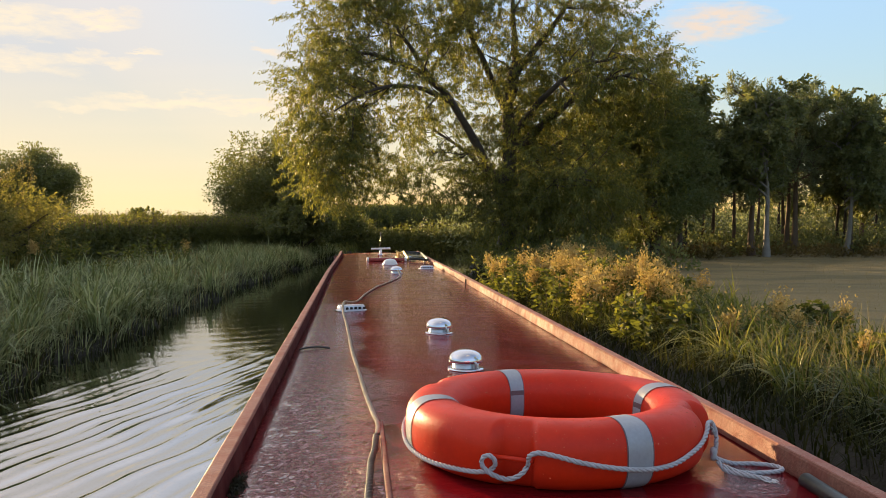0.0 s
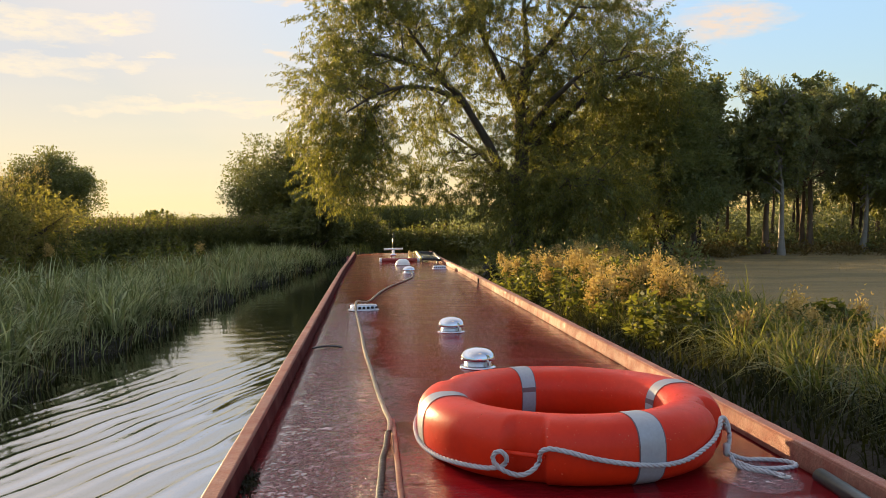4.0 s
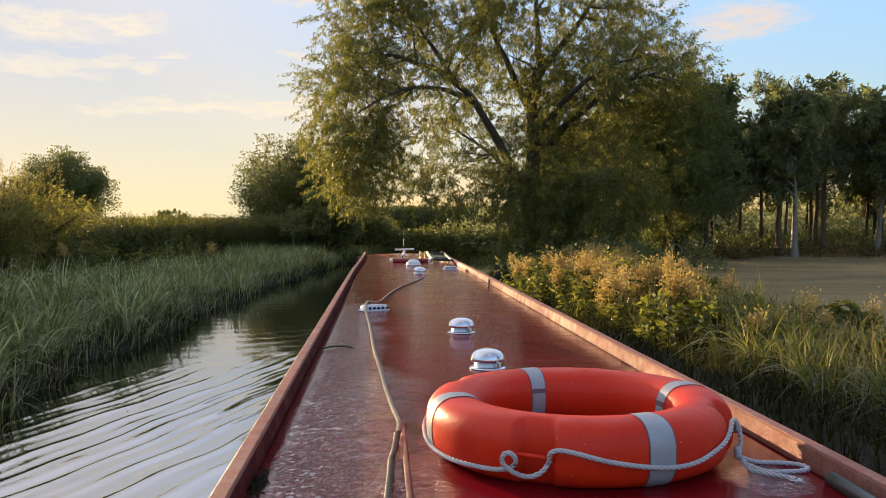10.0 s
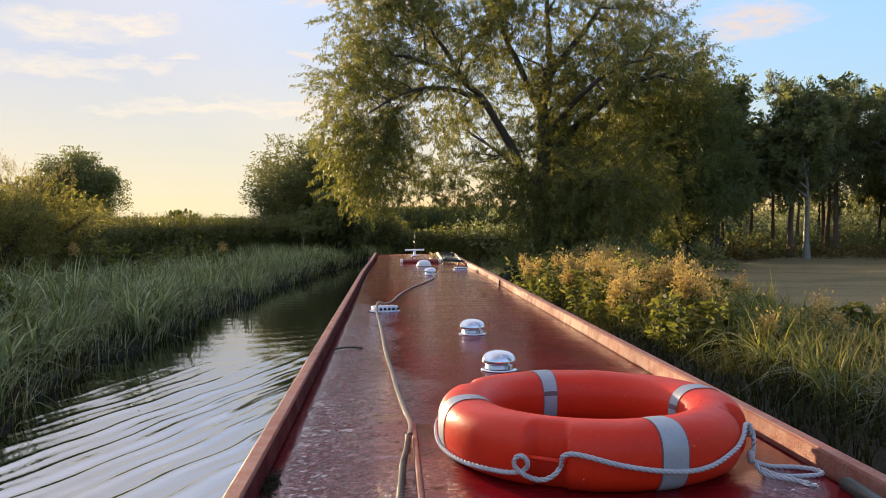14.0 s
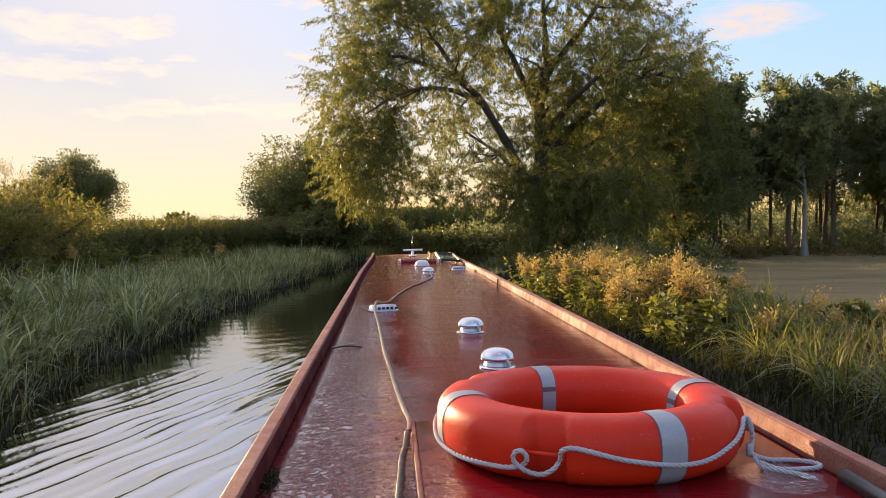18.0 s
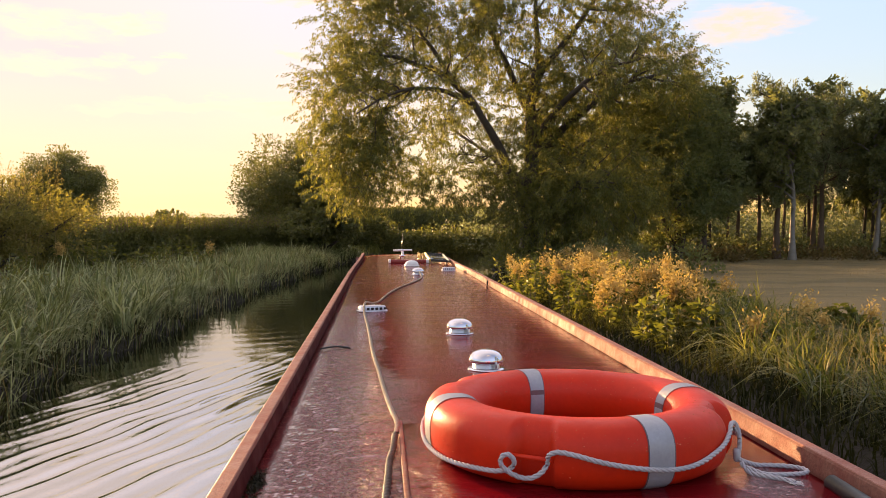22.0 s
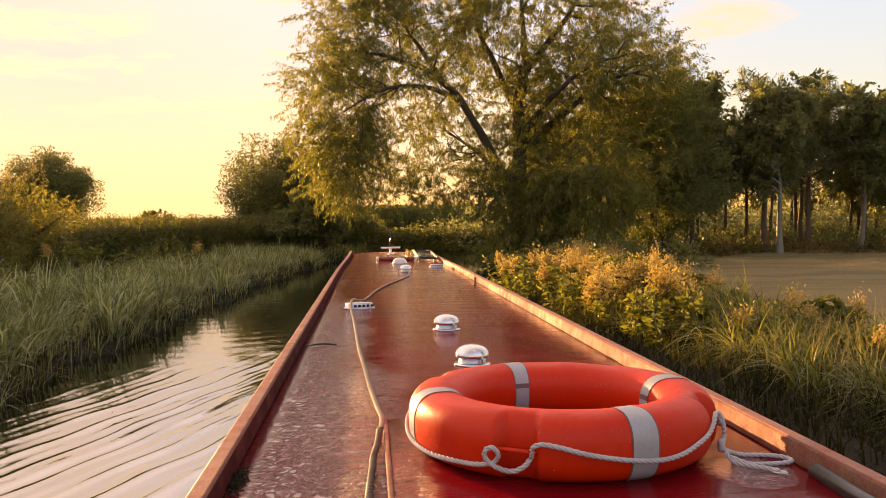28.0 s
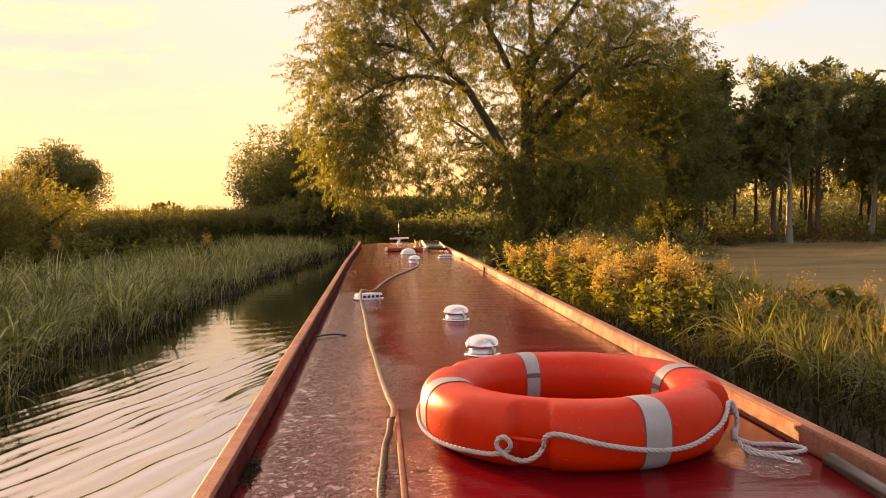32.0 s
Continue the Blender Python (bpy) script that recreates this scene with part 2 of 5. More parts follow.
    # fine beads of dew, their pale sky glint painted as grains over the red
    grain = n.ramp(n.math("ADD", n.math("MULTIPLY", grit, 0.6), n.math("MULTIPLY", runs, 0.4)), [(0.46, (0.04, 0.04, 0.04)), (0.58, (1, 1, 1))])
    # left rail's dark reflection put into the colour: hardly any grains or relief
    rail_shade = n.add("ShaderNodeMapRange", Value=xyz.outputs[0], From_Min=-0.25, From_Max=-0.19, To_Min=0.06, To_Max=1.0).outputs[0]
    c = n.mix(n.math("MULTIPLY", n.math("MULTIPLY", grain, rail_shade), n.math("MULTIPLY", n.math("POWER", dew, 1.4), 0.78)), c, (0.58, 0.29, 0.30, 1))
    h = n.math("MULTIPLY", n.math("MULTIPLY", h, rail_shade), pool)
    h = n.math("ADD", n.math("MULTIPLY", h, dew), n.math("MULTIPLY", streak, 0.3))
    b = n.add("ShaderNodeBump", Strength=1.0, Distance=0.0042, Height=h)
    p = n.add("ShaderNodeBsdfPrincipled", Base_Color=c, Roughness=wet, Normal=b.outputs[0], Coat_Weight=dew, Coat_Roughness=0.04, Coat_IOR=1.85, Coat_Normal=b.outputs[0])
    n.put(p, "Specular IOR Level", 0.1)
    n.add("ShaderNodeOutputMaterial", Surface=p.outputs[0])
    return m


def water_material():
    m = bpy.data.materials.new("canal_water")
    m.use_nodes = True
    n = Nodes(m.node_tree)
    co = n.add("ShaderNodeNewGeometry").outputs["Position"]
    r1 = n.noise(n.mapped(co, (1.0, 0.6, 1), (0, 0, 0.4)), 5.0, 4.0, 0.55, 0.4)
    r2 = n.noise(n.mapped(co, (0.6, 1.4, 1)), 1.6, 3.0, 0.5)
    b = n.add("ShaderNodeBump", Strength=0.11, Distance=0.03, Height=n.math("ADD", n.math("ADD", n.math("MULTIPLY", r1, 0.7), r2), n.math("MULTIPLY", n.noise(n.mapped(co, (1.0, 0.45, 1), (0, 0, -0.35)), 20.0, 3.0, 0.55, 0.5), 0.16)))
    p = n.add("ShaderNodeBsdfPrincipled", Base_Color=(0.018, 0.020, 0.010, 1), Roughness=0.03, IOR=6.4, Normal=b.outputs[0])
    n.add("ShaderNodeOutputMaterial", Surface=p.outputs[0])
    return m


def ground_material():
    """Rough grass, with a mown, dry field away to the right."""
    m = bpy.data.materials.new("grassy_ground")
    m.use_nodes = True
    n = Nodes(m.node_tree)
    co = n.add("ShaderNodeNewGeometry").outputs["Position"]
    xyz = n.add("ShaderNodeSeparateXYZ", Vector=co)
    x = xyz.outputs[0]
    fine, mid, broad = n.noise(co, 14.0, 5.0), n.noise(co, 1.1, 4.0), n.noise(co, 0.12, 3.0)
    grass = n.mix(fine, (0.030, 0.045, 0.012, 1), (0.075, 0.090, 0.026, 1))
    hay = n.mix(fine, (0.15, 0.108, 0.040, 1), (0.28, 0.205, 0.080, 1))
    hay = n.mix(n.ramp(mid, [(0.45, (0, 0, 0)), (0.7, (0.6, 0.6, 0.6))]), hay, (0.17, 0.13, 0.05, 1))
    rows = n.noise(n.mapped(co, (0.06, 1.0, 1), (0, 0, 0.12)), 0.9, 4.0, 0.6)
    hay = n.mix(n.ramp(rows, [(0.46, (0, 0, 0)), (0.62, (0.7, 0.7, 0.7))]), hay, (0.105, 0.088, 0.032, 1))
    edge = n.math("ADD", x, n.math("MULTIPLY", n.math("SUBTRACT", broad, 0.5), 3.0))
    f = n.add("ShaderNodeMapRange", Value=edge, From_Min=5.6, From_Max=7.6).outputs[0]
    # soil low on the banks, its shade painted in by height
    shaded_soil = n.mix(fine, (0.012, 0.010, 0.007, 1), (0.030, 0.024, 0.014, 1))
    dry = n.add("ShaderNodeMapRange", Value=xyz.outputs[2], From_Min=0.21, From_Max=0.29).outputs[0]
    b = n.add("ShaderNodeBump", Strength=0.6, Distance=0.05, Height=n.math("ADD", fine, mid))
    p = n.add("ShaderNodeBsdfPrincipled", Base_Color=n.mix(dry, shaded_soil, n.mix(f, grass, hay)), Roughness=0.9, Normal=b.outputs[0])
    n.add("ShaderNodeOutputMaterial", Surface=p.outputs[0])
    return m


ROOF = roof_material()
WATER = water_material()
GROUND = ground_material()
RAIL = material("weathered_red_rail_paint", (0.27, 0.120, 0.088), 0.7, 0, 0.5, 110, 0.8, 0.003, second=(0.23, 0.055, 0.045), spec=0.2)
# dewy rail paint, the low sun on the top put into its paleness
RAILTOP = material("sunlit_dewy_rail_top", (0.37, 0.16, 0.115), 0.6, 0, 0.6, 150, 1.0, 0.003, second=(0.33, 0.10, 0.08), spec=0.25)
# rail paint darkened for the shade on the water-side inner face
SHADED_RAIL = material("shaded_red_rail_paint", (0.075, 0.010, 0.010), 0.75, 0, 0.3, 60, 0.3, 0.002, second=(0.05, 0.008, 0.008), spec=0.12)
RED = material("gloss_red_paint", (0.30, 0.028, 0.025), 0.25, 0, 0.2, 30, 0.1, coat=0.3)
MAROON = material("maroon_cabin_paint", (0.10, 0.012, 0.014), 0.25, 0, 0.2, 12, 0.08, coat=0.3)
BLACKING = material("black_hull_bitumen", (0.015, 0.015, 0.016), 0.55, 0, 0.4, 14, 0.3)
CHROME = material("polished_chrome", (0.72, 0.74, 0.79), 0.07, 1.0, 0.03, 8, 0.02, second=(0.62, 0.64, 0.70))
ALU = material("brushed_aluminium", (0.56, 0.57, 0.60), 0.3, 1.0, 0.08, 40, 0.1)
WHITE = material("white_enamel", (0.78, 0.78, 0.77), 0.35, 0, 0.05, 20, 0.05)
RUBBER = material("black_rubber", (0.018, 0.018, 0.019), 0.35, 0, 0.2, 60, 0.1)
DARKSLOT = material("dark_opening", (0.012, 0.012, 0.014), 0.7, 0, 0.2, 20, 0.05)
ORANGE = material("orange_plastic", (0.70, 0.030, 0.007), 0.46, 0, 0.10, 70, 0.3, 0.0018, coat=0.02, second=(0.56, 0.020, 0.007), spec=0.3)
DEW = material("clear_dew", (0.85, 0.16, 0.09), 0.05, 0, 0.05, 20, 0.0, coat=1.0)
TAPE = material("grey_reflective_tape", (0.36, 0.38, 0.42), 0.45, 0.2, 0.16, 120, 0.25, 0.001, second=(0.30, 0.32, 0.36))
SEAM = material("dark_tape_edge", (0.16, 0.09, 0.10), 0.6, 0, 0.2, 50)
ROPE = material("tan_laid_rope", (0.34, 0.28, 0.21), 0.8, 0, 0.3, 160, 0.5, 0.002)
DARKROPE = material("dark_wet_rope", (0.060, 0.052, 0.045), 0.6, 0, 0.35, 160, 0.5, 0.002)
WHITEROPE = material("white_braided_rope", (0.46, 0.46, 0.49), 0.7, 0, 0.1, 160, 0.4, 0.001)
FRAYED = material("frayed_white_fibre", (0.80, 0.80, 0.80), 0.8, 0, 0.1, 120, 0.4)
SOLAR = material("solar_cells", (0.012, 0.014, 0.020), 0.12, 0.2, 0.3, 10, 0.03)
YELLOW = material("faded_yellow_paint", (0.62, 0.42, 0.12), 0.5, 0, 0.15, 30, 0.2)
BARK = material("willow_bark", (0.060, 0.046, 0.032), 0.9, 0, 0.5, 9, 0.9, 0.03, stretch=(1, 1, 0.25))
PINEBARK = material("pine_bark", (0.115, 0.075, 0.048), 0.9, 0, 0.45, 8, 0.9, 0.03, stretch=(1, 1, 0.3))
BIRCH = material("birch_bark", (0.17, 0.155, 0.13), 0.7, 0, 0.3, 6, 0.4, 0.01, stretch=(1, 1, 3.0), second=(0.12, 0.10, 0.09))
TWIG = material("dead_stems", (0.16, 0.12, 0.07), 0.9, 0, 0.3, 30)
L_WILLOW = leaf_material("willow_leaves", [(0.048, 0.064, 0.020), (0.118, 0.130, 0.034), (0.34, 0.30, 0.06)], 0.48, 0.45, 0.2)
# willow leaves with the shade of the crown's right side in the colour
L_WILLOW_SHADE = leaf_material("shaded_willow_leaves", [(0.055, 0.080, 0.034), (0.112, 0.142, 0.058), (0.19, 0.205, 0.075)], 0.5)
L_GOLD = leaf_material("golden_sallow_leaves", [(0.085, 0.084, 0.030), (0.19, 0.165, 0.052), (0.38, 0.31, 0.10)], 0.58, 0.6, 0.5)
L_BUSH = leaf_material("hawthorn_leaves", [(0.062, 0.074, 0.034), (0.112, 0.128, 0.050), (0.19, 0.19, 0.06)], 0.42)
L_MAPLE = leaf_material("maple_leaves", [(0.030, 0.060, 0.010), (0.070, 0.120, 0.018), (0.17, 0.20, 0.03)], 0.45)
L_PINE = leaf_material("pine_needles", [(0.090, 0.118, 0.080), (0.150, 0.182, 0.112), (0.20, 0.23, 0.12)], 0.55)
L_BIRCH = leaf_material("woodland_leaves", [(0.085, 0.110, 0.058), (0.150, 0.178, 0.082), (0.23, 0.23, 0.09)], 0.55)
L_REED = leaf_material("reed_blades", [(0.020, 0.034, 0.013), (0.132, 0.180, 0.074), (0.50, 0.53, 0.28)], 0.46, 0.5, 0.9, 0.8)
L_SEDGE = leaf_material("sedge_blades", [(0.012, 0.023, 0.007), (0.076, 0.108, 0.027), (0.58, 0.50, 0.13)], 0.5, 0.34, 0.6)
L_DRY = leaf_material("dry_grass", [(0.15, 0.11, 0.05), (0.30, 0.22, 0.10), (0.42, 0.33, 0.16)], 0.4, 0.7, 0.5)
L_WEED = leaf_material("weed_leaves", [(0.022, 0.040, 0.010), (0.078, 0.098, 0.020), (0.32, 0.28, 0.05)], 0.45, 0.5, 0.8)
L_SEED = leaf_material("golden_seed_heads", [(0.36, 0.21, 0.07), (0.52, 0.34, 0.12), (0.62, 0.46, 0.19)], 0.35, 0.8, 1.0)
# near-black blades: the shade low on the banks is in their colour
L_SHADE_SEDGE = leaf_material("shaded_sedge", [(0.005, 0.008, 0.004), (0.014, 0.018, 0.007), (0.055, 0.050, 0.020)], 0.15, 0.8, 1.5, 0.6, 0.08)
L_BRACKEN = leaf_material("brown_bracken", [(0.07, 0.045, 0.018), (0.15, 0.10, 0.04), (0.22, 0.16, 0.06)], 0.3, 0.8, 0.5)
MOSS = leaf_material("wet_moss", [(0.006, 0.006, 0.004), (0.014, 0.013, 0.008), (0.03, 0.026, 0.015)], 0.1, 0.6, 4.0)
L_FAR = leaf_material("distant_foliage", [(0.045, 0.060, 0.028), (0.08, 0.095, 0.04), (0.12, 0.13, 0.045)], 0.35, 0.7, 0.2)

# ---- helpers for meshes ----
rng = np.random.default_rng(7)


def thing(name, label, category, group="", kind="", at=(0, 0, 0)):
    ob = new(name)
    ob.location = at
    return tagged(ob, label, category, group, kind)


def part(name, bm, mat, parent=None, label="", smooth=True):
    """Links a bmesh as one mesh object, under a thing or a part."""
    me = bpy.data.meshes.new(name)
    bm.to_mesh(me)
    bm.free()
    me.materials.append(mat)
    if smooth:
        me.shade_smooth()
    ob = new(name, me)
    ob.parent = parent
    if label:
        ob["label"] = label
    return ob


def quads(name, verts, count, mat, parent=None, label=""):
    """A mesh of separate quads: verts holds four corners for each."""
    me = bpy.data.meshes.new(name)
    me.vertices.add(count * 4)
    me.vertices.foreach_set("co", np.ascontiguousarray(verts, dtype=np.float32).ravel())
    me.loops.add(count * 4)
    me.loops.foreach_set("vertex_index", np.arange(count * 4, dtype=np.int32))
    me.polygons.add(count)
    me.polygons.foreach_set("loop_start", np.arange(0, count * 4, 4, dtype=np.int32))
    me.update(calc_edges=True)
    me.materials.append(mat)
    ob = new(name, me)
    ob.parent = parent
    if label:
        ob["label"] = label
    return ob


def sheet(name, verts, faces, mat, parent=None, label="", smooth=True):
    """A mesh from arrays of vertices and four-cornered faces."""
    me = bpy.data.meshes.new(name)
    verts, faces = np.asarray(verts, dtype=np.float32), np.asarray(faces, dtype=np.int32)
    me.vertices.add(len(verts))
    me.vertices.foreach_set("co", verts.ravel())
    me.loops.add(len(faces) * 4)
    me.loops.foreach_set("vertex_index", faces.ravel())
    me.polygons.add(len(faces))
    me.polygons.foreach_set("loop_start", np.arange(0, len(faces) * 4, 4, dtype=np.int32))
    me.update(calc_edges=True)
    me.materials.append(mat)
    if smooth:
        me.shade_smooth()
    ob = new(name, me)
    ob.parent = parent
    if label:
        ob["label"] = label
    return ob


def unit(v):
    return v / np.maximum(np.linalg.norm(v, axis=-1, keepdims=True), 1e-9)


def leaf_quads(base, way, length, width):
    """Pointed leaves: from base along way."""
    n = len(base)
    way = unit(way)
    side = unit(np.cross(way, rng.normal(size=(n, 3))))
    length, width = np.broadcast_to(length, n)[:, None], np.broadcast_to(width, n)[:, None]
    mid = base + way * length * 0.45
    return np.stack([base, mid + side * width * 0.5, base + way * length, mid - side * width * 0.5], 1)


def tubes(paths, sides=6):
    """Tapered tubes along paths of (points, radii)."""
    vs, fs, k = [], [], 0
    ang = np.arange(sides) * 2 * math.pi / sides
    for pts, rad in paths:
        pts, rad = np.asarray(pts, float), np.asarray(rad, float)
        t = unit(np.gradient(pts, axis=0))
        ref = np.where(np.abs(t[:, 2:3]) > 0.9, np.array([[1.0, 0, 0]]), np.array([[0, 0, 1.0]]))
        a = unit(np.cross(t, ref))
        b = np.cross(t, a)
        ring = pts[:, None] + rad[:, None, None] * (np.cos(ang)[None, :, None] * a[:, None] + np.sin(ang)[None, :, None] * b[:, None])
        vs.append(ring.reshape(-1, 3))
        m = len(pts)
        i, j = np.meshgrid(np.arange(m - 1), np.arange(sides), indexing="ij")
        j2 = (j + 1) % sides
        fs.append((k + np.stack([i * sides + j, i * sides + j2, (i + 1) * sides + j2, (i + 1) * sides + j], -1)).reshape(-1, 4))
        k += m * sides
    return np.concatenate(vs), np.concatenate(fs)


def smooth_path(pts, n):
    """A Catmull-Rom line through the points."""
    p = np.asarray(pts, float)
    p = np.vstack([2 * p[0] - p[1], p, 2 * p[-1] - p[-2]])
    out = []
    segs = len(p) - 3
    for s in np.linspace(0, segs - 1e-6, n):
        i = int(s)
        t = s - i
        a, b, c, d = p[i:i + 4]
        out.append(0.5 * (2 * b + (c - a) * t + (2 * a - 5 * b + 4 * c - d) * t * t + (3 * b - a - 3 * c + d) * t ** 3))
    return np.array(out)


def cord(name, pts, radius, mat, parent=None, label="", n=60):
    """A laid rope along a line: three strands twisted round one another."""
    rough = smooth_path(pts, n)
    seg = np.linalg.norm(np.diff(rough, axis=0), axis=1)
    run = np.concatenate([[0], np.cumsum(seg)])
    m = max(12, int(run[-1] / (radius * 0.75)))
    at = np.linspace(0, run[-1], m)
    path = np.stack([np.interp(at, run, rough[:, k]) for k in range(3)], 1)
    t = unit(np.gradient(path, axis=0))
    a = unit(np.cross(t, np.array([0.13, 0.07, 1.0])))
    b = np.cross(t, a)
    strands = []
    for k in range(3):
        ph = at / (radius * 5.2) * 2 * math.pi / 1.5 + k * 2 * math.pi / 3
        off = a * np.cos(ph)[:, None] + b * np.sin(ph)[:, None]
        strands.append((path + off * radius * 0.50, np.full(m, radius * 0.56)))
    v, f = tubes(strands, 7)
    return sheet(name, v, f, mat, parent, label)


def box_bm(x0, x1, y0, y1, z0, z1, bevel=0.0, segs=2):
    bm = bmesh.new()
    bmesh.ops.create_cube(bm, size=1.0)
    for v in bm.verts:
        v.co = (x0 + (v.co.x + 0.5) * (x1 - x0), y0 + (v.co.y + 0.5) * (y1 - y0), z0 + (v.co.z + 0.5) * (z1 - z0))
    if bevel:
        bmesh.ops.bevel(bm, geom=bm.edges[:], offset=bevel, segments=segs, affect="EDGES", profile=0.5)
    return bm


def lathe_bm(profile, segs=32, at=(0, 0, 0)):
    """A body of revolution from (radius, height) pairs."""
    bm = bmesh.new()
    rings = []
    for r, z in profile:
        if r < 1e-5:
            rings.append([bm.verts.new((at[0], at[1], at[2] + z))])
        else:
            rings.append([bm.verts.new((at[0] + r * math.cos(a), at[1] + r * math.sin(a), at[2] + z)) for a in (i * 2 * math.pi / segs for i in range(segs))])
    for a, b in zip(rings, rings[1:]):
        for i in range(segs):
            j = (i + 1) % segs
            vs = [a[0]] if len(a) == 1 else [a[i], a[j]]
            vs += [b[0]] if len(b) == 1 else [b[j], b[i]]
            if len(vs) > 2:
                bm.faces.new(vs)
    bmesh.ops.recalc_face_normals(bm, faces=bm.faces[:])
    return bm


def rod_bm(a, b, r, segs=10):
    a, b = Vector(a), Vector(b)
    bm = bmesh.new()
    bmesh.ops.create_cone(bm, cap_ends=True, segments=segs, radius1=r, radius2=r, depth=(b - a).length)
    m = Matrix.Translation((a + b) / 2) @ (b - a).to_track_quat("Z", "Y").to_matrix().to_4x4()
    bmesh.ops.transform(bm, matrix=m, verts=bm.verts[:])
    return bm


def smoothstep(a, b, x):
    t = np.clip((x - a) / (b - a), 0, 1)
    return t * t * (3 - 2 * t)


def ripple(x, y, seed=0.0):
    """Cheap uneven field of about -1 to 1."""
    return (np.sin(x * 1.3 + seed) * np.cos(y * 1.1 - seed * 1.7) + 0.6 * np.sin(x * 2.9 - y * 2.3 + seed * 3) + 0.4 * np.sin(x * 5.1 + y * 4.7 + seed)) / 2.0


# ---- the large structure: ground with the canal cut, water ----


def bank_left(y):
    y = np.asarray(y, float)
    return -4.0 + 0.0024 * np.maximum(y - 10, 0) ** 2 * np.where(y < 60, 1, 0) + np.where(y >= 60, 0.0024 * 2500 + 0.24 * (y - 60), 0) + 0.18 * np.sin(y * 0.9) + 0.12 * np.sin(y * 2.3 + 1)


def bank_right(y):
    y = np.asarray(y, float)
    return 3.55 - 0.35 * smoothstep(8, 17, y) + 0.0034 * np.maximum(y - 14, 0) ** 2 * np.where(y < 60, 1, 0) + np.where(y >= 60, 0.0034 * 2116 + 0.29 * (y - 60), 0) + 0.12 * np.sin(y * 1.1 + 2) + 0.08 * np.sin(y * 2.9)


def ground_z(x, y):
    x, y = np.asarray(x, float), np.asarray(y, float)
    dl, dr = bank_left(y) - x, x - bank_right(y)
    d = np.maximum(dl, dr)
    z = -0.7 + 0.92 * smoothstep(-0.5, 0.35, d) + 0.12 * smoothstep(0.5, 3.0, d)
    z = z + 0.05 * ripple(x * 0.7, y * 0.7) * smoothstep(0, 1, d)
    far = smoothstep(90, 300, np.hypot(x, y))
    return z * (1 - far) + far * (0.4 + 0.6 * ripple(x * 0.011, y * 0.009, 2))


def axis_steps(lo, hi, fine, reach):
    inner = np.arange(lo, hi + fine / 2, fine)
    out = [0.0]
    step = fine
    while out[-1] < reach:
        step *= 1.25
        out.append(out[-1] + step)
    o = np.array(out[1:])
    return np.concatenate([lo - o[::-1], inner, hi + o])


def grid_mesh(xs, ys, zf):
    X, Y = np.meshgrid(xs, ys, indexing="ij")
    v = np.stack([X, Y, zf(X, Y)], -1).reshape(-1, 3)
    i, j = np.meshgrid(np.arange(len(xs) - 1), np.arange(len(ys) - 1), indexing="ij")
    m = len(ys)
    f = np.stack([i * m + j, (i + 1) * m + j, (i + 1) * m + j + 1, i * m + j + 1], -1).reshape(-1, 4)
    return v, f


v, f = grid_mesh(axis_steps(-14, 22, 0.28, 3500), axis_steps(-12, 72, 0.4, 3500), ground_z)
ground = sheet("ground", v, f, GROUND)
tagged(ground, "grassy canal banks with a dry mown field", "ground", kind="structure")


def water_z(x, y):
    """Diagonal wash that leaves the hull, dying out towards the bank."""
    off = -0.62 - x
    crest = x * 0.94 - y * 0.34
    wob = 0.9 * np.sin(y * 0.7 + 0.6 * x) + 0.6 * np.sin(y * 1.9 - x * 1.3) + 0.35 * np.sin(y * 4.3 + x * 2.1)
    patchy = 1.05 + 0.35 * ripple(x * 0.9, y * 0.55, 4.0)
    mask = smoothstep(-0.1, 0.5, off) * smoothstep(15.0, 10.5, y + off * 0.8) * (0.75 + 0.25 * smoothstep(3.6, 0.6, off))
    lead = np.exp(-((y - 12.2 + off * 2.45) / 0.9) ** 2) * smoothstep(-0.1, 0.4, off)
    # narrow crests on nearly flat water, each fading in and out along its length
    def ridge(phase, sharp):
        return np.exp(sharp * (np.cos(phase) - 1))
    fade_a = smoothstep(-0.5, 0.6, ripple(x * 1.1 + 3, y * 0.5, 6.0))
    fade_b = smoothstep(-0.3, 0.7, ripple(x * 1.3, y * 0.8 + 2, 8.0))
    w = np.sin(crest * 6.0 + wob) * 0.0035 + ridge(crest * 17.0 + 0.9 * wob, 4.0) * 0.0195 * (0.55 + 0.45 * fade_a) + ridge(crest * 33.0 + 1.5 * wob + 1, 3.0) * 0.0085 * (0.45 + 0.55 * fade_b)
    w = w + np.sin(crest * 33.0 + 3.1 * wob + 2.0 * np.sin(y * 2.3)) * 0.0022 * smoothstep(2.0, 0.3, off)
    ripples = 0.0009 * np.sin(x * 6 + y * 3 + 2 * np.sin(y)) + 0.0008 * np.sin(y * 9 - x * 4 + np.sin(x * 2.2))
    return w * mask * patchy + lead * 0.010 * np.sin((y + off * 2.45) * 5.2) + ripples


v, f = grid_mesh(axis_steps(-4.6, 3.0, 0.03, 60), axis_steps(-3, 24, 0.075, 160), water_z)
water = sheet("water", v, f, WATER)
tagged(water, "dark still canal water with a boat's wash", "water", kind="structure")

# ---- the narrowboat ----
BX = 0.347          # the middle of the boat
ROOF0, ROOF1 = 0.62, 13.55
RZ = 1.5


def roof_z(x, y=6.0):
    return RZ + 0.006 - 0.018 * ((x - BX) / 0.62) ** 2 * (1 + max(0.0, y - 10) * 0.25) + 0.03 * max(0.0, (y - 9.5) / 4) ** 2


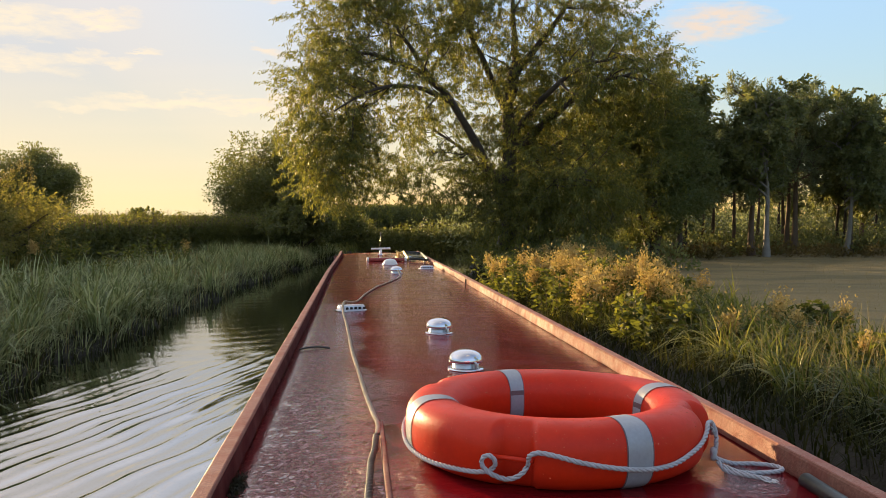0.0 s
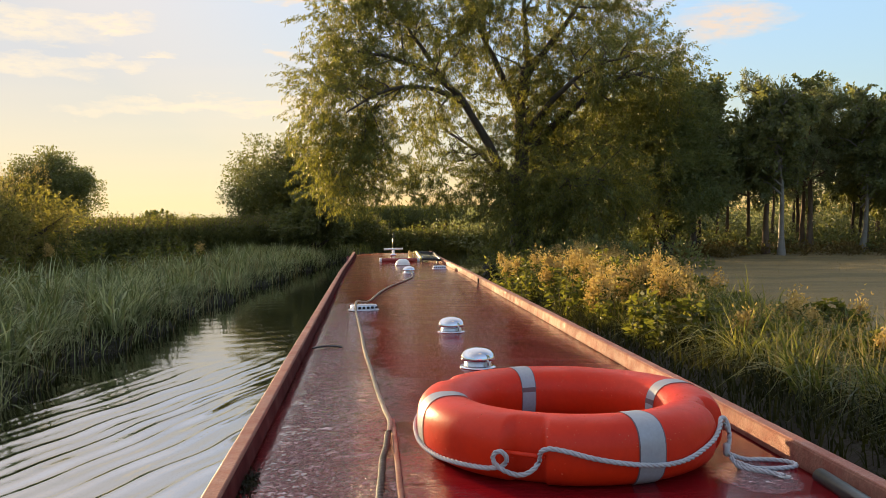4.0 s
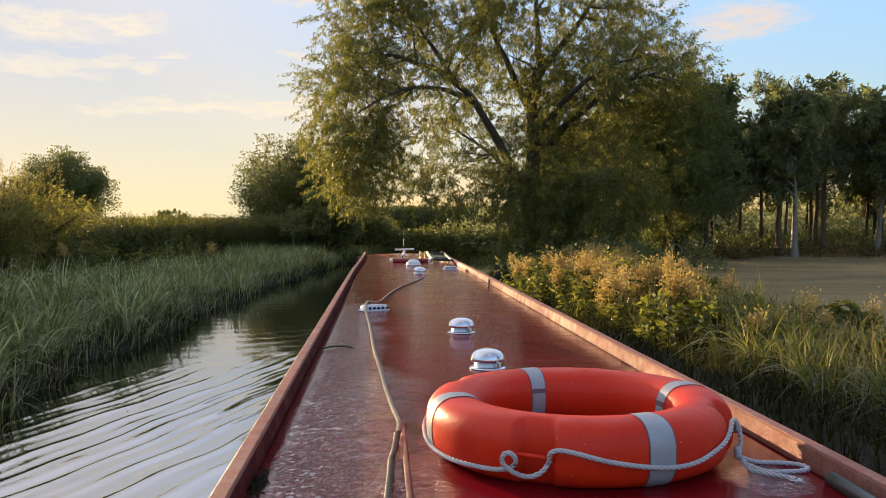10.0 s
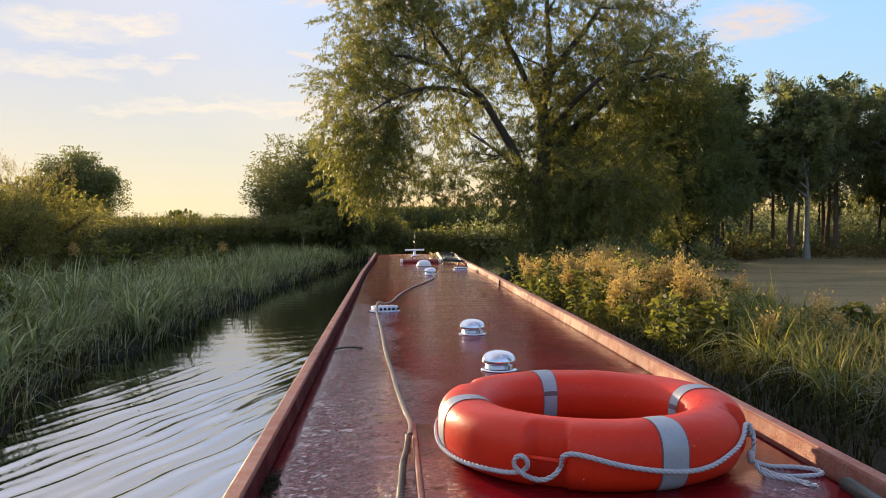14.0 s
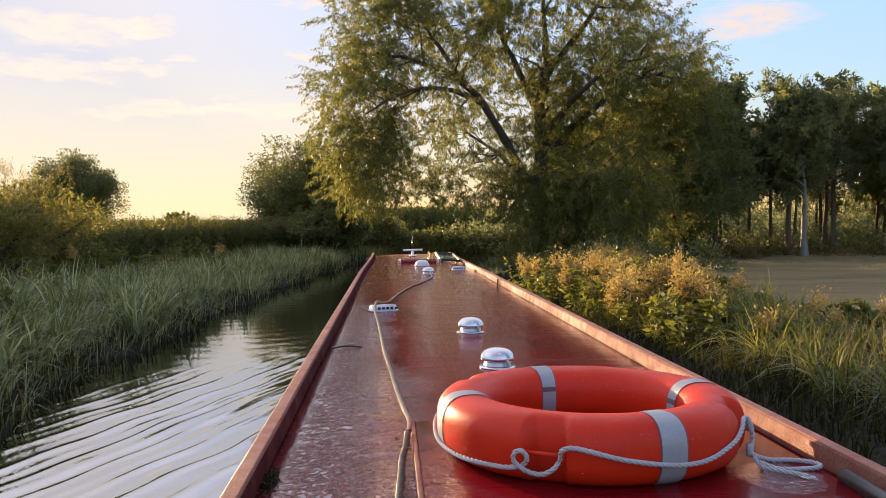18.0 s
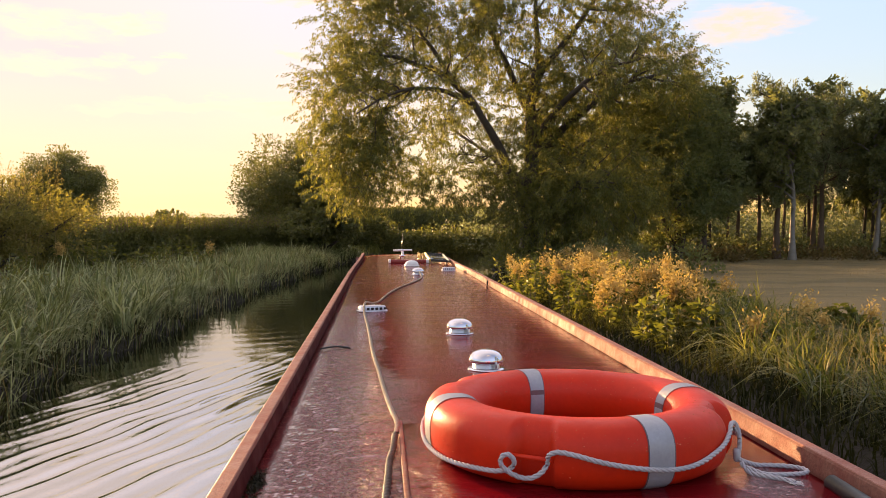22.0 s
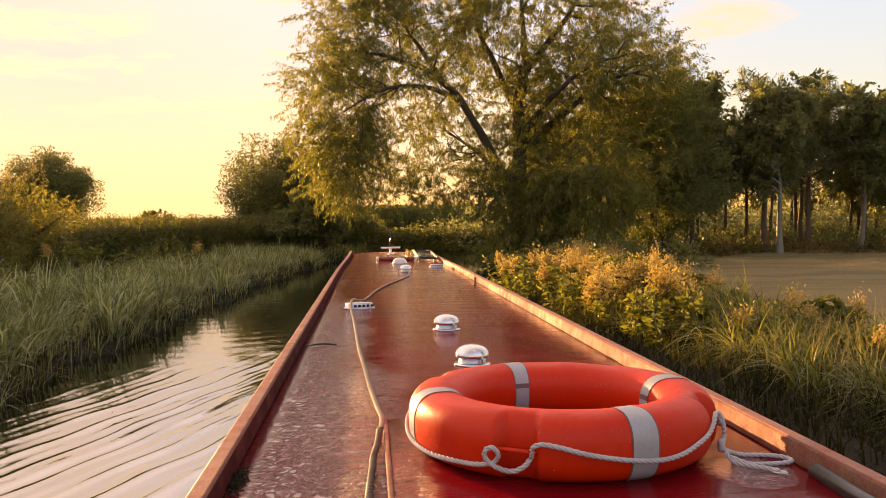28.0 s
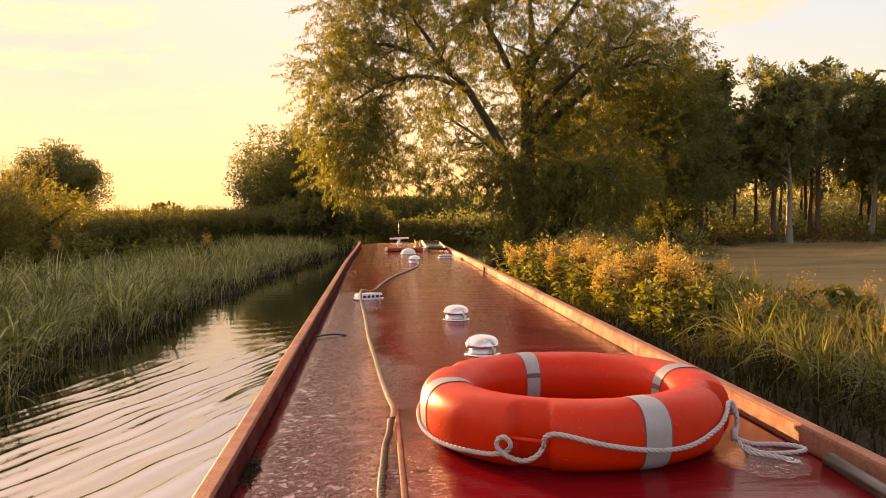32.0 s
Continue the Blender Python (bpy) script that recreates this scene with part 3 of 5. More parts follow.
def rail_x(y):
    """How far the rails stand from the middle: they draw in towards the bow."""
    return 0.666 - 0.05 * smoothstep(8.5, 13.6, y)


boat = thing("narrowboat", "long dark red steel narrowboat with wet dewy roof", "boat", at=(BX, 0, 0))


def on_boat(ob):
    """Keeps its place while it becomes a part of the boat."""
    ob.parent = boat
    ob.matrix_parent_inverse = Matrix.Translation((-BX, 0, 0))
    return ob


def profile_sweep(name, ys, ring, mat, label=""):
    """Sweeps a cross-section, which may change along the boat, from stern to bow, with closed ends."""
    rings = [ring(y) for y in ys]
    m = len(rings[0])
    vs = [(x, y, z) for y, r in zip(ys, rings) for x, z in r]
    bm = bmesh.new()
    bv = [bm.verts.new(c) for c in vs]
    for a in range(len(ys) - 1):
        for i in range(m):
            j = (i + 1) % m
            bm.faces.new((bv[a * m + i], bv[a * m + j], bv[(a + 1) * m + j], bv[(a + 1) * m + i]))
    bm.faces.new(bv[:m])
    bm.faces.new(bv[-m:])
    bmesh.ops.recalc_face_normals(bm, faces=bm.faces[:])
    return on_boat(part(name, bm, mat, None, label, smooth=False))


def roof_ring(y):
    half = float(rail_x(y)) - 0.004
    xs = [BX + half * k / 8 for k in range(-8, 9)]
    top = [(x, roof_z(x, y)) for x in xs]
    return top + [(x, z - 0.02) for x, z in reversed(top)]


roof_ys = [ROOF0 + (ROOF1 - ROOF0) * i / 40 for i in range(41)]
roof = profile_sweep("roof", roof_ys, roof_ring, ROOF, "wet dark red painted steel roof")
roof.data.shade_smooth()
for edge in roof.data.edges:
    edge.use_edge_sharp = False


def rail_ring(side):
    def ring(y):
        h = float(rail_x(y))
        base = RZ + 0.03 * max(0.0, (y - 9.5) / 4) ** 2
        pts = [(h, -0.03), (h, 0.033), (h - 0.004, 0.037), (h - 0.029, 0.037), (h - 0.033, 0.033), (h - 0.038, -0.004), (h - 0.038, -0.012)]
        return [(BX + side * px, base + pz) for px, pz in pts]
    return ring


for side, nm in ((-1, "handrail"), (1, "handrail")):
    profile_sweep(nm, [ROOF0 + (13.4 - ROOF0) * i / 46 for i in range(47)], rail_ring(side), RAIL, "weathered red handrail speckled with dew")


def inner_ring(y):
    """The inner face of the rail on the water side, its shade put into the colour."""
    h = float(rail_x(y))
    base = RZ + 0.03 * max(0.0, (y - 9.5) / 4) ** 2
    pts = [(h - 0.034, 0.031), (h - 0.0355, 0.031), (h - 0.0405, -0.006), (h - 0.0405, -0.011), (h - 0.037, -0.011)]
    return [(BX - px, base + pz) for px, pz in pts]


profile_sweep("rail_inner_face", [ROOF0 + (13.4 - ROOF0) * i / 46 for i in range(47)], inner_ring, SHADED_RAIL, "inner face of the rail, coloured dark red for its shade")


def side_ring(side):
    def ring(y):
        h = float(rail_x(y))
        z = roof_z(BX + h, y) - 0.03
        pts = [(h - 0.006, z), (0.84 - 0.05 * smoothstep(8.5, 13.6, y), 0.72), (0.79 - 0.05 * smoothstep(8.5, 13.6, y), 0.72), (h - 0.05, z)]
        return [(BX + side * px, pz) for px, pz in pts]
    return ring




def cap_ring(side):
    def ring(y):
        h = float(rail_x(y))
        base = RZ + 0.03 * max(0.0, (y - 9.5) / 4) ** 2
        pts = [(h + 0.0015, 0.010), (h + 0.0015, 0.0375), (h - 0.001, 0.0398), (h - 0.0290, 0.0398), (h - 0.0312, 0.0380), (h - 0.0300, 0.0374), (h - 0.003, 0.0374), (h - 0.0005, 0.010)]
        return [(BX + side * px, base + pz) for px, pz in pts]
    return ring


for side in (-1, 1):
    profile_sweep("rail_top", [ROOF0 + (13.4 - ROOF0) * i / 46 for i in range(47)], cap_ring(side), RAILTOP, "worn pinkish rail top beaded with dew, painted pale as if sunlit")
for side in (-1, 1):
    profile_sweep("cabin_side", [ROOF0 + (13.5 - ROOF0) * i / 24 for i in range(25)], side_ring(side), MAROON)


def hull_ring(y):
    b = 1.02 * (1 - 0.96 * smoothstep(13.6, 18.4, y) ** 1.6) * (1 - 0.35 * smoothstep(0.2, -2.0, y))
    b = max(0.05, float(b))
    top = 0.70 + 0.30 * float(smoothstep(13.5, 18.4, y)) ** 2
    return [(BX - b, top), (BX - b * 0.98, 0.1), (BX - b * 0.9, -0.45), (BX + b * 0.9, -0.45), (BX + b * 0.98, 0.1), (BX + b, top)]


profile_sweep("hull", [-2.0 + 20.4 * i / 60 for i in range(61)], hull_ring, BLACKING, "black steel hull")
on_boat(part("front_bulkhead", box_bm(BX - 0.72, BX + 0.72, 13.47, 13.5, 0.72, 1.49), MAROON))
on_boat(part("rear_bulkhead", box_bm(BX - 0.72, BX + 0.72, 0.66, 0.69, 0.72, 1.47), MAROON))

# sliding hatch at the stern end of the roof, its raised edge shows beside the rope
hatch_l, hatch_r, hatch_f = 0.052, 0.93, 2.29
hz = roof_z(0.2)
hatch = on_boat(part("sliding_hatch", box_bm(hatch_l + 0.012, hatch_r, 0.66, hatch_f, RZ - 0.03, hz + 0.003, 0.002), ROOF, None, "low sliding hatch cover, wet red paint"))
on_boat(part("hatch_runner", box_bm(hatch_l, hatch_l + 0.012, 0.66, hatch_f + 0.01, RZ - 0.02, hz + 0.011, 0.003), RAIL))
HATCH_Z = hz + 0.003


def mushroom_vent(x, y, s=1.0, at_z=None):
    """Chrome mushroom ventilator: flange, slotted collar, domed cap and its screw."""
    z = roof_z(x, y) if at_z is None else at_z
    flange = part("mushroom_vent", lathe_bm([(0, 0), (0.069 * s, 0), (0.069 * s, 0.004 * s), (0.065 * s, 0.008 * s), (0.05 * s, 0.009 * s), (0, 0.009 * s)], 36), CHROME, None, "polished chrome mushroom vent")
    flange.location = (x, y, z)
    on_boat(flange)
    part("collar", lathe_bm([(0.052 * s, 0.008 * s), (0.05 * s, 0.012 * s), (0.049 * s, 0.030 * s), (0.046 * s, 0.032 * s), (0.0, 0.032 * s)], 32), ALU, flange)
    d = [(0.0, 0.026), (0.050, 0.025), (0.0615, 0.0275), (0.0645, 0.033), (0.0635, 0.041), (0.059, 0.053), (0.050, 0.063), (0.037, 0.0705), (0.020, 0.075), (0.0, 0.0765)]
    part("dome", lathe_bm([(r * s, h * s) for r, h in d], 40), CHROME, flange)
    part("clamp_screw", rod_bm((0.03 * s, -0.055 * s, 0.012 * s), (0.03 * s, -0.058 * s, 0.036 * s), 0.004 * s, 8), ALU, flange)
    for k in range(4):
        a = math.radians(45 + 90 * k)
        part("screw", lathe_bm([(0, 0.0125 * s), (0.003 * s, 0.0115 * s), (0.004 * s, 0.008 * s)], 8, (0.059 * s * math.cos(a), 0.059 * s * math.sin(a), 0)), ALU, flange)
    return flange


mushroom_vent(0.399, 3.13)
mushroom_vent(0.396, 4.14)
mushroom_vent(0.400, 8.80, 1.0)


def louvre_vent(x, y, length, width, turn, name="louvre_vent"):
    """Low oval vent with a row of slots round its rim."""
    bm = bmesh.new()
    segs = 40
    rings = []
    for k, z in ((1.0, 0.0), (1.0, 0.006), (0.9, 0.009), (0.86, 0.03), (0.80, 0.036), (0.0, 0.038)):
        row = []
        for i in range(segs):
            a = i * 2 * math.pi / segs
            ca, sa = math.cos(a), math.sin(a)
            row.append(bm.verts.new((math.copysign(abs(ca) ** 0.6, ca) * length / 2 * k, math.copysign(abs(sa) ** 0.6, sa) * width / 2 * (k if k > 0.5 else k), z)))
        rings.append(row)
    for a, b in zip(rings, rings[1:]):
        for i in range(segs):
            j = (i + 1) % segs
            bm.faces.new((a[i], a[j], b[j], b[i]))
    bmesh.ops.remove_doubles(bm, verts=bm.verts[:], dist=1e-5)
    bmesh.ops.recalc_face_normals(bm, faces=bm.faces[:])
    body = part(name, bm, ALU, None, "low chrome deck vent with dark slots")
    body.location, body.rotation_euler = (x, y, roof_z(x, y)), (0, 0, turn)
    on_boat(body)
    for side in (-1, 1):
        for k in range(6):
            u = (k - 2.5) / 6 * length * 0.86
            part("slot", box_bm(u - length * 0.045, u + length * 0.045, side * width * 0.452 - 0.003, side * width * 0.452 + 0.003, 0.012, 0.026, 0.002, 1), DARKSLOT, body)
    return body


louvre_vent(-0.043, 5.29, 0.19, 0.115, 0.30)
louvre_vent(0.795, 9.75, 0.17, 0.11, 0.0)

# seams where the roof plates join
for sy in (7.75,):
    hw = float(rail_x(sy)) - 0.045
    bm = bmesh.new()
    rows = []
    for i in range(13):
        x = BX - hw + 2 * hw * i / 12
        z = roof_z(x, sy)
        rows.append([bm.verts.new((x, sy + dy, z + dz)) for dy, dz in ((-0.016, -0.002), (-0.006, 0.0012), (0.006, 0.0012), (0.016, -0.002))])
    for p, q in zip(rows, rows[1:]):
        for k in range(3):
            bm.faces.new((p[k], p[k + 1], q[k + 1], q[k]))
    bmesh.ops.recalc_face_normals(bm, faces=bm.faces[:])
    on_boat(part("roof_seam", bm, ROOF, None, "raised wet seam across the roof"))

# flat roof fitting near the rail: a thin bent lashing strip
bm = bmesh.new()
last = None
for i in range(13):
    u = i / 12
    cx, cy, cz = -0.06 + 0.13 * u, 0.030 * math.sin(u * 2.2) - 0.01, 0.003 + 0.006 * math.sin(u * math.pi)
    now = [bm.verts.new((cx, cy + dy, cz + dz)) for dy, dz in ((-0.011, 0.0), (0.011, 0.0), (0.011, 0.005), (-0.011, 0.005))]
    if last:
        for k in range(4):
            bm.faces.new((last[k], last[(k + 1) % 4], now[(k + 1) % 4], now[k]))
    else:
        bm.faces.new(now)
    last = now
bm.faces.new(last[::-1])
bmesh.ops.recalc_face_normals(bm, faces=bm.faces[:])
strip = on_boat(part("lashing_strip", bm, DARKSLOT, None, "thin dark curved strip lying on the roof"))
strip.location = (-0.196, 3.73, roof_z(-0.196) + 0.001)
for yy in (7.5,):
    on_boat(part("drain_notch", box_bm(0.954, 0.966, yy - 0.012, yy + 0.012, RZ - 0.01, RZ + 0.036, 0.002), DARKSLOT))

# ---- things on the roof towards the bow ----
slab = thing("wooden_plank", "dark red painted plank with pale ends on the roof", "plank", at=(0.384, 11.25, roof_z(0.38, 11.25)))
part("board", box_bm(-0.235, 0.235, -0.07, 0.07, 0.0, 0.045, 0.006), RED, slab)
for sx in (-1, 1):
    part("end_cap", box_bm(sx * 0.25 - 0.016, sx * 0.25 + 0.016, -0.072, 0.072, 0, 0.048, 0.006), WHITE, slab)

dome = thing("white_dome_vent", "small white domed roof vent", "roof vent", at=(0.398, 10.45, roof_z(0.4, 10.45)))
part("base", lathe_bm([(0, 0), (0.095, 0), (0.095, 0.012), (0.085, 0.016), (0, 0.016)], 28), WHITE, dome)
part("cap", lathe_bm([(0.086, 0.016), (0.084, 0.03), (0.07, 0.055), (0.045, 0.07), (0, 0.076)], 28), WHITE, dome)

tee = thing("tee_bar_stand", "white metal stand with a crossbar on the roof", "stand", at=(0.318, 11.75, roof_z(0.32, 11.75)))
part("foot", lathe_bm([(0, 0), (0.06, 0), (0.055, 0.014), (0.022, 0.022), (0, 0.022)], 20), ALU, tee)
part("post", rod_bm((0, 0, 0.02), (0, 0, 0.135), 0.019, 14), WHITE, tee)
part("collar", lathe_bm([(0.02, 0.05), (0.045, 0.055), (0.045, 0.075), (0.02, 0.08)], 18), CHROME, tee)
part("crossbar", rod_bm((-0.13, 0, 0.143), (0.135, 0, 0.150), 0.013, 12), WHITE, tee)

aerial = thing("radio_aerial", "thin dark whip aerial on a small base", "aerial", at=(0.33, 12.6, roof_z(0.33, 12.6)))
part("mount", lathe_bm([(0, 0), (0.03, 0), (0.025, 0.03), (0.008, 0.045), (0, 0.045)], 16), RUBBER, aerial)
part("whip", rod_bm((0, 0, 0.04), (0.012, 0, 0.36), 0.005, 6), RUBBER, aerial)

rack = thing("boat_rack", "faded yellow wooden roof rack with uprights", "rack", at=(0.55, 11.75, roof_z(0.55, 11.75)))
part("runner", box_bm(-0.015, 0.015, -0.3, 0.3, 0, 0.03, 0.004), YELLOW, rack)
for px, py in ((0.0, -0.25), (0.0, 0.22), (0.055, -0.1)):
    part("upright", box_bm(px - 0.011, px + 0.011, py - 0.011, py + 0.011, 0.0 if px else 0.03, 0.12, 0.003), YELLOW, rack)
part("crosspiece", box_bm(-0.01, 0.075, -0.12, -0.09, 0.085, 0.105, 0.003), YELLOW, rack)

panel = thing("solar_panel", "dark tilted solar panel in a pale yellow frame", "solar panel", at=(0.80, 11.85, roof_z(0.80, 11.85)))
tilt = pose(0, 0, 0.050, 2, 4, 0)


def tilted(ob):
    ob.matrix_local = tilt
    return ob


tilted(part("cells", box_bm(-0.115, 0.115, -0.60, 0.60, 0, 0.012, 0.002), SOLAR, panel))
for sx in (-1, 1):
    tilted(part("long_frame", box_bm(sx * 0.128 - 0.012, sx * 0.128 + 0.012, -0.62, 0.62, -0.008, 0.026, 0.003), YELLOW if sx < 0 else RUBBER, panel))
for sy in (-1, 1):
    tilted(part("end_frame", box_bm(-0.115, 0.115, sy * 0.612 - 0.01, sy * 0.612 + 0.01, -0.008, 0.024, 0.003), RUBBER, panel))
for sx in (-1, 1):
    for sy in (-0.45, 0.45):
        part("bracket", box_bm(sx * 0.10 - 0.012, sx * 0.10 + 0.012, sy - 0.02, sy + 0.02, -0.01, 0.055 - sx * 0.015, 0.003), ALU, panel)

# pole with a rubber grip, lying along the inside of the handrail
pole = thing("boat_pole", "pole with a black rubber grip lying along the handrail", "boat pole", at=(0.940, 1.40, roof_z(0.93) + 0.017))
part("grip", lathe_bm([(0, 0), (0.014, 0.001), (0.017, 0.006), (0.017, 0.50), (0.013, 0.505), (0, 0.505)], 20), RUBBER, pole).matrix_local = pose(0, 0.29, 0.008, 90, 0, -3)
part("shaft", lathe_bm([(0, 0), (0.012, 0), (0.012, 0.55), (0, 0.55)], 14), YELLOW, pole).matrix_local = pose(-0.025, -0.20, 0.006, 90, 0, -3)

# ---- ropes ----


def on_roof(pts, lift):
    return [(x, y, roof_z(x, y) + lift + dz) for x, y, dz in pts]


rope_far = cord("mooring_rope", on_roof([(0.41, 8.75, 0.03), (0.415, 8.45, 0.01), (0.40, 8.15, 0), (0.30, 7.6, 0), (0.17, 7.05, 0), (0.07, 6.45, 0), (0.0, 5.85, 0), (-0.045, 5.55, 0.018), (-0.082, 5.38, 0.042), (-0.092, 5.22, 0.036), (-0.085, 5.0, 0.006),
                                         (-0.065, 4.6, 0), (-0.045, 4.1, 0), (-0.027, 3.6, 0), (0.0, 3.1, 0), (0.018, 2.75, 0), (0.038, 2.45, 0), (0.050, 2.27, 0.006), (0.046, 2.16, 0.004)], 0.0068), 0.0068, ROPE, n=170)
tagged(rope_far, "tan laid rope trailing along the wet roof", "rope")
rope_near = cord("mooring_rope", on_roof([(0.042, 2.13, 0.010), (0.036, 2.02, 0.004), (0.026, 1.93, 0), (0.022, 1.82, 0), (0.017, 1.70, 0), (0.014, 1.6, 0), (0.018, 1.45, 0), (0.03, 1.2, 0), (0.02, 0.9, 0)], 0.0078), 0.0078, DARKROPE, n=90)
tagged(rope_near, "dark wet laid rope lying beside the hatch", "rope")

moss = thing("moss_clump", "dark wet clump of moss and dirt by the handrail", "moss", at=(-0.262, 1.83, roof_z(-0.262) - 0.002))
mr0 = np.random.default_rng(3)
mv = mr0.normal(size=(420, 3)) * np.array([0.007, 0.040, 0.0])
mv[:, 2] = np.abs(mr0.normal(size=420)) * 0.003 + 0.002
quads("tuft", leaf_quads(mv, mr0.normal(size=(420, 3)) + np.array([0, 0, 0.6]), 0.011, 0.005), 420, MOSS, moss)

sr = np.random.default_rng(9)
sx, sy = sr.uniform(-0.1, 0.88, 14), sr.uniform(2.6, 9.5, 14)
sp = np.stack([sx, sy, [roof_z(x, y) + 0.003 for x, y in zip(sx, sy)]], 1)
tagged(quads("leaf_litter", leaf_quads(sp, sr.normal(size=(14, 3)) * np.array([1, 1, 0.25]), 0.018, 0.010), 14, MOSS), "tiny dark scraps of leaf on the wet roof", "leaf litter", kind="stuff")

wedge = thing("rubber_chock", "small black rubber chock inside the lifebuoy", "chock", at=(0.625, 2.165, roof_z(0.6) + 0.003))
part("body", box_bm(-0.026, 0.026, -0.016, 0.016, 0.0, 0.034, 0.006), RUBBER, wedge)

# ---- the lifebuoy ----
RING_C, RING_R, RING_A = (0.472, 2.008), 0.294, 0.068
ring_z0 = HATCH_Z - 0.003
buoy = thing("lifebuoy", "orange plastic lifebuoy with grey bands and white grab line", "lifebuoy", at=(RING_C[0], RING_C[1], ring_z0 + 0.072))
RING_H = 0.0715
HANDLES = [-117, -30, 57, 148]
BANDS = [102.5, 10.5, -74.0, 188.0]


def section(phi, theta_deg, swell=0.0):
    """A point of the ring's rounded-square section; shallow grips are moulded in at the handles."""
    c, s = math.cos(phi), math.sin(phi)
    e = 0.78
    r = math.copysign(abs(c) ** e, c) * (RING_A + swell)
    z = math.copysign(abs(s) ** e, s) * (RING_H + swell)
    dip = 0.0
    for h in HANDLES:
        d = abs((theta_deg - h + 180) % 360 - 180)
        dip = max(dip, float(smoothstep(7.6, 6.5, d)))
    if c > 0 and dip:
        r -= 0.032 * dip * max(0.0, c) ** 0.8
    return r, z


def ring_piece(t0, t1, steps, sides, swell, closed):
    bm = bmesh.new()
    rows = []
    for i in range(steps + (0 if closed else 1)):
        td = t0 + (t1 - t0) * i / steps
        th = math.radians(td)
        row = []
        for k in range(sides):
            r, z = section(k * 2 * math.pi / sides, td, swell)
            row.append(bm.verts.new(((RING_R + r) * math.cos(th), (RING_R + r) * math.sin(th), z)))
        rows.append(row)
    pairs = list(zip(rows, rows[1:] + ([rows[0]] if closed else [])))
    for a, b in pairs[: steps]:
        for k in range(sides):
            j = (k + 1) % sides
            bm.faces.new((a[k], b[k], b[j], a[j]))
    bmesh.ops.recalc_face_normals(bm, faces=bm.faces[:])
    return bm


part("ring", ring_piece(0, 360, 240, 40, 0.0, True), ORANGE, buoy)
for h in BANDS:
    b = part("band", ring_piece(h - 4.7, h + 4.7, 8, 40, 0.0016, False), TAPE, buoy, "grey reflective band")
    for e in (-4.9, 4.9):
        part("band_edge", ring_piece(h + e - 0.28, h + e + 0.28, 1, 40, 0.0012, False), SEAM, b)
    part("tape_lap", ring_piece(h - 4.7, h + 4.7, 4, 40, 0.0017, False), SEAM, b)
    lap = b.children[-1].data
    bm = bmesh.new()
    bm.from_mesh(lap)
    bmesh.ops.delete(bm, geom=[q for q in bm.faces if not (0.018 < q.calc_center_median().z < 0.030 and q.calc_center_median().xy.length < RING_R)], context="FACES")
    bm.to_mesh(lap)
    bm.free()
for h in HANDLES:
    a0, a1 = math.radians(h - 7.0), math.radians(h + 7.0)
    rr = RING_R + RING_A - 0.006
    part("grab_handle", rod_bm((rr * math.cos(a0), rr * math.sin(a0), 0.0), (rr * math.cos(a1), rr * math.sin(a1), -0.002), 0.0052, 10), ORANGE, buoy)


bm = bmesh.new()
for k in range(900):
    td = rng.uniform(0, 360)
    phi = rng.uniform(0.15, math.pi - 0.1) if k < 800 else rng.uniform(-0.6, 0.6)
    r, z = section(phi, td)
    size = 0.0006 + 0.0014 * rng.uniform() ** 2
    th = math.radians(td)
    m = Matrix.Translation(((RING_R + r) * math.cos(th), (RING_R + r) * math.sin(th), z)) @ Matrix.Diagonal((size, size, size * 0.8, 1))
    bmesh.ops.create_icosphere(bm, subdivisions=1, radius=1.0, matrix=m)
tagged(part("dew_drops", bm, DEW, buoy, "tiny clear dew drops"), kind="stuff")


def on_ring(deg, z, off=0.0):
    """A point on the ring's outer side."""
    a = math.radians(deg)
    f = max(0.0, 1 - (abs(z) / RING_H) ** 2.4) ** (1 / 2.4)
    r = RING_R + RING_A * f + 0.007 + off
    return (r * math.cos(a), r * math.sin(a), z)


LINE = 0.0054
front = [on_ring(*q) for q in ((150, -0.004), (162, -0.010), (172, -0.022), (186, -0.036), (200, -0.043), (213, -0.043), (228, -0.038), (234.5, -0.031, -0.004), (237.3, -0.018, -0.002), (237.6, -0.002, 0.002), (236.2, 0.006, 0.006), (234.4, 0.002, 0.010),
                               (234.0, -0.012, 0.012), (235.6, -0.028, 0.008), (239.2, -0.040, 0.003), (243.2, -0.039, 0.003), (246.6, -0.026, -0.004), (248.2, -0.010, -0.013), (248.6, 0.004, -0.008), (249.4, 0.014, 0.001), (252, 0.019), (257, 0.015), (266, 0.001), (276, -0.011), (286, -0.020), (294, -0.022), (301, -0.018), (308, -0.008), (316, 0.004), (322, 0.020), (327, 0.034), (331, 0.031, 0.002))]
cordline = cord("grab_line", front, LINE, WHITEROPE, buoy, "white braided grab line", n=230)
back = [on_ring(*q) for q in ((-31, 0.02), (-26, 0.004), (-10, -0.018), (10, -0.03), (32, -0.02), (50, -0.002), (57, 0.004), (64, -0.002), (85, -0.025), (103, -0.032), (122, -0.022), (140, -0.004), (150, -0.004))]
cord("grab_line", back, LINE, WHITEROPE, buoy, n=120)
kz = -0.0705 + LINE
tail = [on_ring(331, 0.031, 0.003), on_ring(332, 0.010, 0.007), on_ring(331, -0.012, 0.010), on_ring(330.5, -0.028, 0.012)]
cord("grab_line", tail, LINE, WHITEROPE, buoy, n=24)
